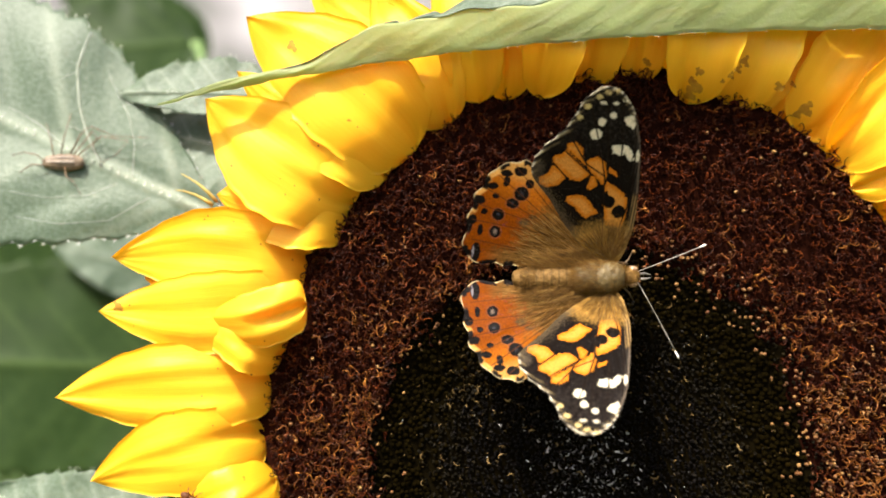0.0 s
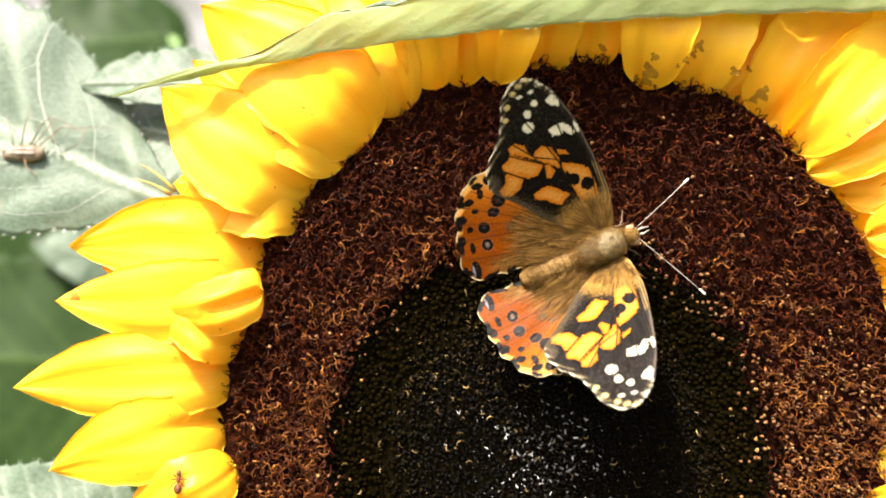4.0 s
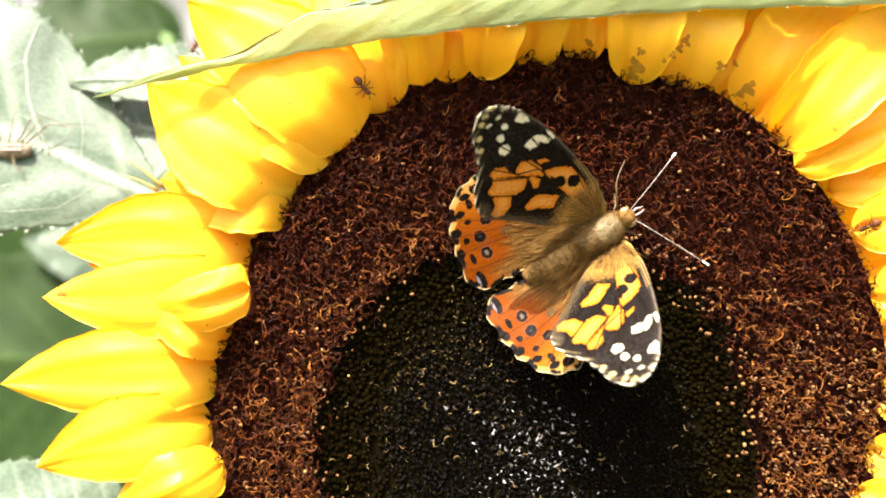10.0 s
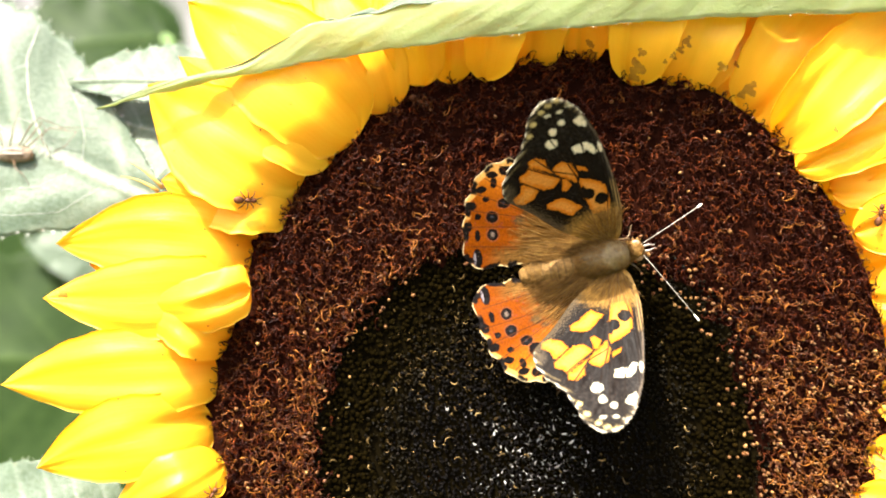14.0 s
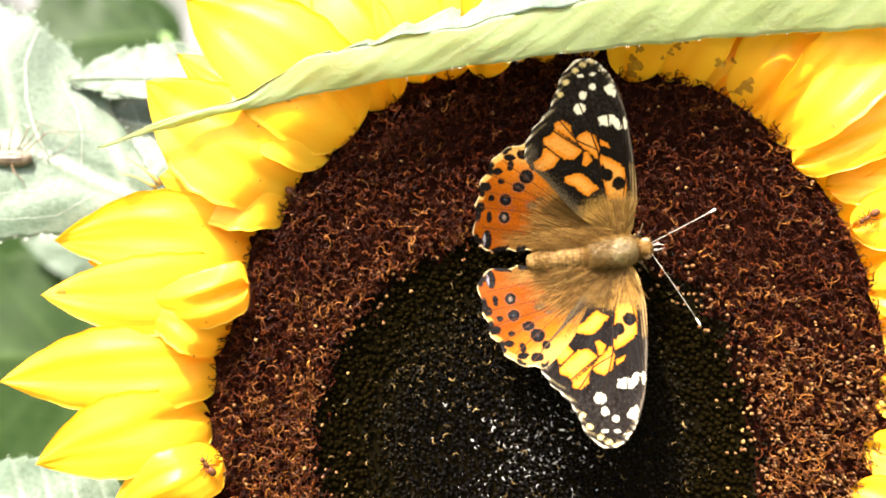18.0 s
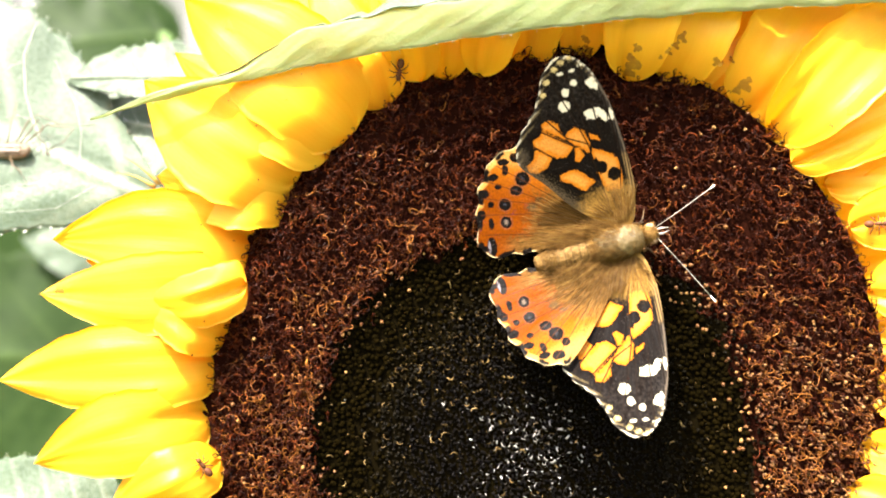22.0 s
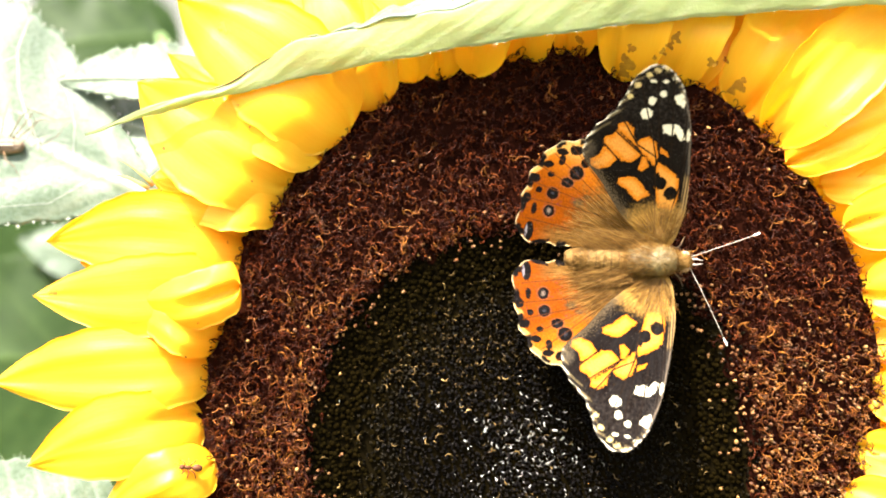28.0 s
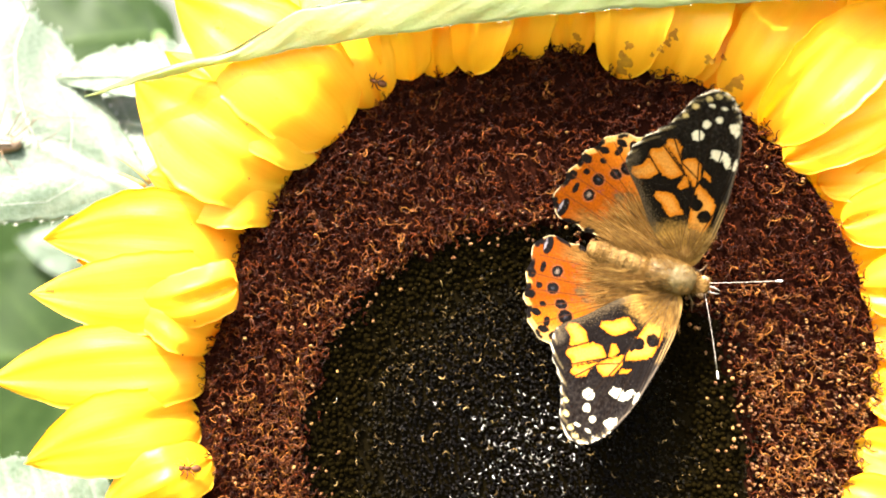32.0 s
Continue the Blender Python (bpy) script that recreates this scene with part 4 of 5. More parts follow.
def paint_fore(x, y, edge):
    n0, n1, n2 = rough_field(x, y, 16, 9), rough_field(x, y, 6, 1), rough_field(x, y, 2.2, 2)
    y = np.minimum(y, 690) + np.maximum(y - 690, 0) / 0.88
    jx, jy = x + 0.8 * n0 + 1.3 * n1 + 1.7 * n2, y + 1.3 * n1 + 1.8 * n2 - 0.6 * n0
    col = np.tile(np.array(BLACK_W), (len(x), 1))
    col = lay(col, (0.014, 0.009, 0.007), n2)
    # brownish and grey scales dusted over the outer half
    col = lay(col, (0.036, 0.029, 0.025), smooth01(y, 640, 740) * (0.10 + 0.7 * n1 + 0.5 * n2))
    for poly in ORANGE_FORE + ORANGE_OUTER:
        d = inside(jx, jy, poly)
        col = lay(col, ORANGE_W, d / 1.6 + 0.6)
        col = lay(col, (0.56, 0.27, 0.060), smooth01(d + 4 * n1, 2, 9) * 0.6)
    for cx, cy, rx, ry in ((1163, 582, 12.5, 11.5), (1142, 597, 11, 11), (1134, 603, 6, 12)):
        col = lay(col, BLACK_W, (1 - np.hypot((jx - cx) / rx, (jy - cy) / ry)) * 8 + 0.5)
    # golden scales over the root of the wing, thinning outwards
    d = np.hypot((jx - 1165) * 0.9, jy - 470) + 10 * n2 + 8 * n1
    silk = smooth01(112 - d, 0, 50)
    col = lay(col, TAN_W, smooth01(108 - d, 0, 34))
    # inner margin, dusted with grey, and the pale front edge
    g = line_gap(jx, jy, 1090, 530, 1000, 628)
    col = lay(col, (0.14, 0.10, 0.055), smooth01(16 - g + 26 * n2, 0, 16) * 0.5)
    col = lay(col, (0.055, 0.042, 0.028), (1 - np.hypot((jx - 1008) / 15, (jy - 640) / 18) + 0.7 * n2) * 1.4)
    f = np.minimum(line_gap(x, y, 1191, 505, 1194, 570), line_gap(x, y, 1194, 570, 1186, 640))
    stripe = 0.55 + 0.45 * np.sin((x + 0.06 * y) * 1.25)
    col = lay(col, (0.24, 0.155, 0.065), smooth01(11 - f + 2 * n2, 0, 4) * smooth01(622 - y, 0, 12) * stripe)
    front = np.minimum(line_gap(x, y, 1186, 620, 1170, 705), line_gap(x, y, 1170, 705, 1141, 775))
    col = lay(col, (0.060, 0.050, 0.042), smooth01(13 - front + 3 * n2, 0, 12) * stripe * 0.55)
    col = lay(col, (0.22, 0.17, 0.12), smooth01(2.5 - front, 0, 2) * 0.4)
    for cx, cy, rx, ry, a in WHITE_FORE:
        c, s = math.cos(a), math.sin(a)
        qx, qy = (jx - cx) * c - (jy - cy) * s, (jx - cx) * s + (jy - cy) * c
        col = lay(col, WHITE_W, (1 - np.hypot(qx / rx, qy / ry)) * 7 + 0.3)
    for cx, cy in CRESCENTS:
        col = lay(col, (0.52, 0.40, 0.17), (1 - np.hypot((jx - cx) / 6.5, (jy - cy) / 5.5) + 0.5 * n2) * 3)
    for poly in WHITE_BARS:
        col = lay(col, WHITE_W, inside(jx, jy, poly) / 1.4 + 0.5)
    for ln in VEINS_FORE:
        col = lay(col, (0.010, 0.006, 0.004), (1.7 - line_gap(x, y, *ln)) * 1.1 * smooth01(y, 545, 580))
        col = lay(col, (0.12, 0.062, 0.026), (1.1 - line_gap(x, y, *ln)) * 1.1 * smooth01(575 - y, 0, 25))
    # pale outer fringe, broken where the veins end
    out = smooth01(y, 622, 640) * (x < 1150)
    wave = 0.5 + 0.5 * np.sin((x * 0.62 - y * 0.78) * 0.55 + 1.2 * n0)
    col = lay(col, (0.16, 0.12, 0.06), smooth01(14 - edge + 6 * n2, 0, 8) * smooth01(wave, 0.45, 0.9) * out * 0.7)
    col = lay(col, (0.58, 0.52, 0.40), smooth01(4.5 - edge + 3 * n2, 0, 2.5) * (0.05 + 0.95 * smooth01(wave, 0.45, 0.75)) * out)
    return col, silk


def paint_hind(x, y, edge):
    n0, n1, n2 = rough_field(x, y, 16, 11), rough_field(x, y, 6, 5), rough_field(x, y, 2.2, 6)
    jx, jy = x + 1.2 * n1 + 1.3 * n2, y + 1.2 * n0 + 1.4 * n2
    col = np.tile(np.array(RED_W), (len(x), 1))
    col = lay(col, ORANGE_W, smooth01(jy + 0.35 * jx, 888, 960) * 0.55)
    col = lay(col, (0.15, 0.033, 0.002), 0.35 * n0 + 0.25 * n1)
    col = lay(col, (0.060, 0.036, 0.016), (1 - np.hypot((jx - 1008) / 14, (jy - 537) / 10) + 0.6 * n2) * 2.2)
    col = lay(col, (0.035, 0.020, 0.010), (1 - np.hypot((jx - 1021) / 10, (jy - 549) / 5) + 0.5 * n2) * 2.0)
    # brown hair field by the body, widened to paint in the shade there
    d = np.hypot(jx - 1150, (jy - 478) * 1.15) + 22 * n1 + 14 * n2 + 14 * n0
    silk = smooth01(190 - d, 0, 60)
    col = lay(col, (0.14, 0.072, 0.019), smooth01(174 - d, 0, 46))
    inner = smooth01(499 - jy + 14 * n1, 0, 18) * smooth01(jx, 935, 985)
    col, silk = lay(col, (0.13, 0.070, 0.020), inner * 0.9), np.maximum(silk, inner)
    # dark marks and a pale fringe, broken where the veins end
    rim = smooth01(1010 - x, 0, 8)
    col = lay(col, (0.50, 0.25, 0.060), smooth01(12 - edge + 5 * n1, 0, 5) * rim * smooth01(jy, 492, 505) * smooth01(0.4 + n0 * 1.5, 0.1, 0.6))
    col = lay(col, (0.52, 0.33, 0.10), smooth01(jy + 0.25 * (jx - 960), 602, 632) * 0.5)
    for cx, cy, rx, ry in SPOTS_HIND:
        col = lay(col, BLACK_W, (1 - np.hypot((jx - cx) / rx, (jy - cy) / ry)) * 7 + 0.4)
    for i, (cx, cy, rx, ry) in enumerate(SPOTS_HIND[:4]):
        q = np.hypot((jx - cx) / rx, (jy - cy) / ry)
        col = lay(col, (0.13, 0.095, 0.075) if i == 0 else GREY_W, ((0.5 if i == 0 else 0.3) - q + 0.45 * n2) * (4 if i == 0 else 3.5))
        col = lay(col, (0.15, 0.075, 0.055), (0.13 - np.abs(q - 1.1)) * 3)
    col = lay(col, (0.17, 0.15, 0.17), (1 - np.hypot((jx - 924) / 2.6, (jy - 477) / 13)) * 3)
    for ln in VEINS_HIND:
        col = lay(col, (0.055, 0.018, 0.006), (1.3 - line_gap(x, y, *ln)) * 0.8)
    wave = 0.5 + 0.5 * np.sin(np.arctan2(y - 530, x - 1010) * 16 + math.pi + 1.2 * n0)
    gap = smooth01(wave, 0.35, 0.75)
    col = lay(col, BLACK_W, smooth01(11 - edge + 4 * n1, 0, 4) * (1 - gap) * rim)
    low = smooth01(y, 600, 622)
    col = lay(col, (0.52, 0.42, 0.24), smooth01(3.2 - edge + 2.5 * n2, 0, 3) * np.maximum(gap, 0.45 * low) * rim)
    return col, silk


def make_wing(name, edge_points, middle, hinge, paint, side, parent, scallop, camber):
    """A wing in its own frame: x forward, y outward from the hinge. side: 1 left, -1 right."""
    ns, nr = 560, 110
    e = closed_curve(edge_points, ns)
    if name == "forewing":
        e[:, 1] = tip_fold(e[:, 1])
    m = np.array(middle, float)
    if scallop:
        d = e - m
        a = np.arctan2(d[:, 1], d[:, 0])
        k = smooth01(1006 - e[:, 0], 0, 20) if name == "hindwing" else smooth01(e[:, 1], 630, 660) * smooth01(1100 - e[:, 0], 0, 20)
        e = m + d * (1 + scallop * k * np.sin(a * (16 if name == "hindwing" else 26)))[:, None]
    rr = np.linspace(0, 1, nr) ** 0.75
    xs = m[0] + rr[:, None] * (e[:, 0] - m[0])[None]
    ys = m[1] + rr[:, None] * (e[:, 1] - m[1])[None]
    gap = (1 - rr)[:, None] * np.linalg.norm(e - m, axis=1)[None]
    x, y, gap = xs.ravel(), ys.ravel(), gap.ravel()
    col, silk = paint(x, y, gap)
    f, o = body_frame(x, y)
    f, o = f - hinge[0], (o - hinge[1]) * 1.06
    span = np.hypot(f, o)
    z = -camber * (span / 300) ** 2 * 22 + 0.35 * np.sin(np.arctan2(o, f) * 26) * smooth01(span, 30, 140)
    v = np.c_[f * U, side * o * U, z * U]
    faces = grid_faces(nr, ns, True)
    if side < 0:
        faces = [q[::-1] for q in faces]
    n = len(v)
    under = v - np.array((0, 0, 1.6 * U))
    back = [tuple(i + n for i in reversed(q)) for q in faces]
    last = (nr - 1) * ns
    rim = [(last + i, last + (i + 1) % ns, last + (i + 1) % ns + n, last + i + n) for i in range(ns)]
    if side > 0:
        rim = [q[::-1] for q in rim]
    me = mesh_of(name, np.r_[v, under], faces + back + rim)
    layer = me.attributes.new("pigment", "FLOAT_COLOR", "POINT")
    rgba = np.c_[np.clip(col, 0, 1), np.clip(silk, 0, 1)]
    layer.data.foreach_set("color", np.r_[rgba, rgba].astype(np.float32).ravel())
    ob = link_mesh(name, me, WING, parent, rim=len(rim))
    return ob


def hair_coat(rng, count, place, length, thick=0.36):
    """Fine hairs; place(rng) gives a root and a way."""
    v, f = [], []
    for _ in range(count):
        p, d = place(rng)
        d = d.normalized()
        s = d.orthogonal().normalized() * thick * U
        q = d.cross(s)
        ln = length * rng.uniform(0.6, 1.3) * U
        droop = Vector((0, 0, -0.12 * ln))
        k = len(v)
        mid = p + d * ln * 0.55
        v += [p + s, p - s * 0.5 + q * 0.8, p - s * 0.5 - q * 0.8, mid + s * 0.7, mid - s * 0.35 + q * 0.55, mid - s * 0.35 - q * 0.55, p + d * ln + droop]
        f += [(k, k + 1, k + 4, k + 3), (k + 1, k + 2, k + 5, k + 4), (k + 2, k, k + 3, k + 5), (k + 3, k + 4, k + 6), (k + 4, k + 5, k + 6), (k + 5, k + 3, k + 6)]
    return v, f


def build_butterfly():
    fly = new("butterfly")
    tagged(fly, "orange and black painted butterfly with white-spotted wing tips", "butterfly")

    def P(x, o=0.0, z=0.0):
        return Vector(((x - 1130) * K * U, o * U, z * U))

    rng = random.Random(4)
    # abdomen, in rings
    v, f = blob(P(1062, 0, -2), (62 * U, 23 * U, 21 * U), 40, 20, lambda u: (math.sin(math.pi * min(1, u * 0.78 + 0.03)) ** 0.62) * (1 + 0.035 * math.cos(u * 62)))
    part("abdomen", v, f, ABDOMEN, fly, "golden brown ringed abdomen")
    v, f = blob(P(1151, 0, 4), (46 * U, 29 * U, 27 * U), 24, 24, lambda u: math.sin(math.pi * u) ** 0.55)
    part("thorax", v, f, THORAX, fly, "olive-grey hairy thorax")
    v, f = blob(P(1209, 0, 2), (17 * U, 17 * U, 16 * U), 16, 18)
    head = part("head", v, f, FUR, fly)
    for s in (1, -1):
        v, f = blob(P(1213, 12 * s, 3), (9 * U, 7 * U, 10 * U), 10, 12)
        part("eye", v, f, EYE, head, "brown compound eye")
        v, f = tube([P(1224, 4 * s, -2), P(1235, 5 * s, 0), P(1246, 2.5 * s, 2)], [2.3 * U, 1.8 * U, 0.6 * U], 7)
        part("palp", v, f, FEELER, head)
        # antenna: thin, ending in a pale club
        a = radians(21 if s > 0 else 63)
        ln = 126 if s > 0 else 150
        c, n = math.cos(a), math.sin(a) * s
        pts = [P(1220, 8 * s, 8) + Vector((c * ln * u, n * ln * u, 10 * math.sin(u * 2.4))) * U for u in (0, 0.25, 0.5, 0.75, 0.9)]
        v, f = tube(pts, [0.65 * U, 0.62 * U, 0.65 * U, 0.75 * U, 1.0 * U], 6)
        ant = part("antenna", v, f, FEELER, head, "thin pale antenna")
        e = P(1220, 8 * s, 8) + Vector((c * ln, n * ln, 7)) * U
        v, f = tube([pts[-1], pts[-1].lerp(e, 0.4), pts[-1].lerp(e, 0.8), e], [1.0 * U, 1.6 * U, 2.1 * U, 0.9 * U], 8)
        part("club", v, f, FEELER_TIP, ant, "whitish antenna tip")
        # legs
        for k, (x0, x1, o1) in enumerate(((1195, 1222, 44), (1175, 1188, 62), (1150, 1120, 60))):
            v, f = tube([P(x0, 16 * s, -16), P((x0 + x1) / 2, (o1 * 0.65) * s, -14), P(x1, o1 * s, -44)], [2 * U, 1.5 * U, 0.9 * U], 6)
            part("leg", v, f, LEG, fly)

    # hair on the body and over the wing roots
    def on_thorax(r):
        a, x = r.uniform(0.1, math.pi - 0.1), r.uniform(1100, 1204)
        g = math.sqrt(max(0.05, 1 - ((x - 1151) / 52) ** 2))
        p = P(x, 27 * g * math.cos(a), 4 + 25 * g * math.sin(a))
        return p, Vector((-1.0, math.cos(a) * 0.6, 0.22 * math.sin(a)))

    def on_root(r):
        s = r.choice((1, -1))
        p = P(r.uniform(1040, 1160), s * r.uniform(12, 42), r.uniform(6, 16))
        return p, Vector((-0.9, s * r.uniform(0.05, 0.6), r.uniform(-0.02, 0.10)))

    def on_head(r):
        a, x = r.uniform(0.1, math.pi - 0.1), r.uniform(1196, 1222)
        return P(x, 15 * math.cos(a), 2 + 14 * math.sin(a)), Vector((0.2, math.cos(a), math.sin(a) * 0.7))

    def on_collar(r):
        a, x = r.uniform(0.05, math.pi - 0.05), r.uniform(1168, 1200)
        g = math.sqrt(max(0.05, 1 - ((x - 1151) / 52) ** 2))
        return P(x, 27 * g * math.cos(a), 4 + 25 * g * math.sin(a)), Vector((r.uniform(-0.6, 0.7), math.cos(a) * 0.8, 0.5 * math.sin(a)))

    def on_abdomen(r):
        x, a = r.uniform(1010, 1115), r.uniform(0.1, math.pi - 0.1)
        return P(x, 20 * math.cos(a), -2 + 18 * math.sin(a)), Vector((-1, math.cos(a) * 0.4, 0.25))

    for name, count, place, ln in (("thorax_hair", 2800, on_thorax, 15), ("wing_root_hair", 1500, on_root, 34), ("abdomen_hair", 1000, on_abdomen, 7), ("collar_hair", 700, on_collar, 8), ("head_hair", 260, on_head, 6)):
        v, f = hair_coat(rng, count, place, ln)
        ob = part(name, v, f, HAIRS, fly)
        tagged(ob, kind="stuff")
    # the left foreleg, which it lifts for a while
    v, f = tube([(0, 0, 0), (20 * U, 36 * U, 6 * U), (34 * U, 48 * U, 4 * U), (58 * U, 62 * U, -4 * U)], [1.6 * U, 1.4 * U, 1.1 * U, 0.8 * U], 6)
    foreleg = part("foreleg", v, f, LEG, fly, "raised thin brown foreleg")
    wings = {"foreleg": foreleg}
    for s, side in ((1, "left"), (-1, "right")):
        wings["hind", side] = make_wing("hindwing", HIND_EDGE, (1010, 545), HINGE_HIND, paint_hind, s, fly, 0.026, -0.3)
        wings["fore", side] = make_wing("forewing", FORE_EDGE, (1115, 635), HINGE_FORE, paint_fore, s, fly, 0.012, -0.5)
    # silky hair that lies over the roots of the wings
    for (which, side), wing in ((k, w) for k, w in wings.items() if k != "foreleg"):
        s = 1 if side == "left" else -1

        def on_wing(r):
            if which == "hind":
                a, d = radians(r.uniform(100, 178)), 12 + 120 * r.random() ** 1.4
                d *= 0.45 + 0.55 * smooth01(math.degrees(a), 105, 165)
            else:
                a, d = radians(r.uniform(62, 150)), 6 + 55 * r.random() ** 1.3
            b = a + r.uniform(-0.18, 0.18)
            return Vector((d * math.cos(a) * U, s * d * math.sin(a) * U, 1.0 * U)), Vector((math.cos(b), s * math.sin(b), r.uniform(0.03, 0.16)))

        v, f = hair_coat(rng, 1100 if which == "hind" else 500, on_wing, 34 if which == "hind" else 20, 0.32)
        ob = part("silky_hair", v, f, HAIRS, wing)
        tagged(ob, kind="stuff")
    return fly, wings


# ---------------------------------------------------------------- small animals
def build_ant(size):
    ant = new("ant")
    tagged(ant, "small dark brown ant on a yellow petal", "ant", group="ants on the petals")
    s = size * U
    v, f = merge(blob((-11 * s, 0, 7 * s), (9 * s, 6.5 * s, 6 * s)), blob((-1 * s, 0, 6.5 * s), (3 * s, 2.4 * s, 2.4 * s), 8, 10))
    part("abdomen", v, f, ANT, ant)
    v, f = blob((5 * s, 0, 7 * s), (6.5 * s, 3.6 * s, 3.8 * s))
    part("thorax", v, f, ANT, ant)
    v, f = blob((15 * s, 0, 7 * s), (5.2 * s, 4.6 * s, 3.8 * s))
    head = part("head", v, f, ANT, ant)
    for k in (1, -1):
        v, f = tube([(19 * s, 1.6 * k * s, 8 * s), (23 * s, 5 * k * s, 10 * s), (29 * s, 6.5 * k * s, 7 * s)], [0.9 * s, 0.8 * s, 0.6 * s], 5)
        part("antenna", v, f, ANT, head)
        for x0, x1, o in ((8, 17, 15), (5, 4, 18), (2, -11, 17)):
            v, f = tube([(x0 * s, 2.5 * k * s, 6 * s), ((x0 * 0.4 + x1 * 0.6) * s, o * 0.6 * k * s, 11 * s), (x1 * s, o * k * s, 0)], [1.2 * s, 0.95 * s, 0.6 * s], 5)
            part("leg", v, f, ANT, ant)
    return ant


def build_harvestman():
    h = new("harvestman")
    tagged(h, "brown long-legged harvestman resting on a pale leaf", "spider")
    h.matrix_basis = Matrix.Translation(behind(30, 270, 212)) @ Matrix.Rotation(radians(73), 4, "X")
    s = U
    v, f = blob((-4 * s, 0, 10 * s), (41 * s, 18 * s, 15 * s), 18, 20, lambda u: math.sin(math.pi * u) ** 0.7 * (0.8 + 0.25 * u))
    part("body", v, f, SPIDER, h)
    for o in (-5, 5):
        v, f = tube([(x * s, o * (1 - (x / 44) ** 2) * s, (10 + 14.5 * math.sqrt(max(0.1, 1 - (x / 42) ** 2))) * s) for x in range(-34, 29, 8)], [1.6 * s] * 8, 5)
        part("back_stripe", v, f, FEELER, h, "pale stripe along the back")
    # hip, knee, shin and foot of the eight legs, in the leaf's plane
    for way in (((-8, 8), (-2, 50), (2, 80), (-1, 104)), ((8, 10), (30, 55), (48, 70), (92, 52), (160, 54)), ((14, 8), (52, 62), (62, 45), (54, 26), (72, 2)),
                ((18, 4), (70, 50), (124, 40), (104, 14), (74, 1)), ((-20, 4), (-24, 30), (-36, 62), (-48, 84)), ((-28, -6), (-55, 10), (-76, 15), (-105, 14)),
                ((-30, -10), (-58, -12), (-72, -20), (-88, -24)), ((2, -14), (12, -36), (28, -48), (38, -68))):
        n = len(way) - 1
        pts = [(x * s, y * s, (16 + 14 * math.sin(math.pi * k / n) - 6 * k / n) * s) for k, (x, y) in enumerate(way)]
        v, f = tube(pts, [(1.5 - 0.8 * k / n) * s for k in range(n + 1)], 5)
        part("leg", v, f, LEG, h)
    return h


# ---------------------------------------------------------------- resting things on the petals
class Surface:
    """The petals and the disc as one surface, to set small things on."""

    def __init__(self, root):
        v, f = [], []
        for ob in root.children:
            if ob.name.startswith(("petal", "receptacle")):
                k = len(v)
                v += [p.co.copy() for p in ob.data.vertices]
                f += [tuple(i + k for i in q.vertices) for q in ob.data.polygons]
        self.tree = BVHTree.FromPolygons(v, f)

    def point(self, x, y):
        """The place on the flower over the plan point x, y, and the surface's normal there."""
        eye = Vector((0, -DIST, HIGH))
        hit, nrm, _, _ = self.tree.ray_cast(eye, (at(x, y) - eye).normalized())
        if hit is None:
            return behind(x, y, 200), Vector((0, -1, 0))
        return hit, nrm if nrm.y < 0 else -nrm


def build_specks(surface, parent):
    """Brown stains of rust and droppings on some petals."""
    rng = random.Random(3)
    spots = [(1130, 118, 17), (1122, 134, 13), (1138, 92, 9), (1215, 72, 10), (1204, 86, 8), (1192, 97, 7), (1178, 108, 5), (1280, 118, 11), (1304, 113, 6),
             (1326, 157, 15), (1312, 165, 9), (1046, 76, 8), (1050, 95, 9), (415, 53, 10), (1514, 205, 8), (1480, 228, 6), (113, 518, 10)]
    spots += [(1548 + rng.gauss(0, 16), 402 + rng.gauss(0, 11), rng.uniform(1.0, 2.2)) for _ in range(9)]
    spots += [(rng.uniform(120, 600), rng.uniform(60, 860), rng.uniform(1.0, 2.0)) for _ in range(50)]
    spots = [q for x, y, r in spots for q in (((x, y, r),) if r < 4 else ((x, y, r * 0.62), (x + r * rng.uniform(-0.7, 0.7), y - r * 0.6, r * 0.4), (x + r * 0.5, y + r * rng.uniform(0, 0.7), r * 0.42),
                                                                         (x - r * 0.6, y + r * rng.uniform(0, 0.5), r * 0.3)))]
    for x, y, r in spots:
        n, ph = 14, rng.uniform(0, 6)
        if math.hypot(x - CX, y - CY) < CR - 12 and r < 2.1:
            continue
        c, nrm = surface.point(x, y)
        if c.y > 120 * U:
            continue
        v = [c + nrm * 1.6 * U]
        for k in range(n):
            a = 2 * math.pi * k / n
            q = r * (0.9 + 0.13 * math.sin(3 * a + ph) + 0.10 * math.sin(2 * a - ph) + rng.uniform(-0.12, 0.12))
            p, m = surface.point(x + q * math.cos(a), y + 1.2 * q * math.sin(a))
            if abs(p.y - c.y) > 18 * U:
                p, m = c + Vector((q * math.cos(a) * U, 0, -q * math.sin(a) * U)), nrm
            v.append(p + m * 1.2 * U)
        part("brown_stain", v, [(0, 1 + k, 1 + (k + 1) % n) for k in range(n)], STAIN, parent)


# ---------------------------------------------------------------- build
build_ground()
build_backdrop()
flower = build_sunflower()
back_leaf = build_leaves()
front_leaf = build_front_leaf()
butterfly, wings = build_butterfly()
harvestman = build_harvestman()
surface = Surface(flower)
build_specks(surface, flower)
ants = [build_ant(1.0) for _ in range(4)]
build_disc(flower, surface)


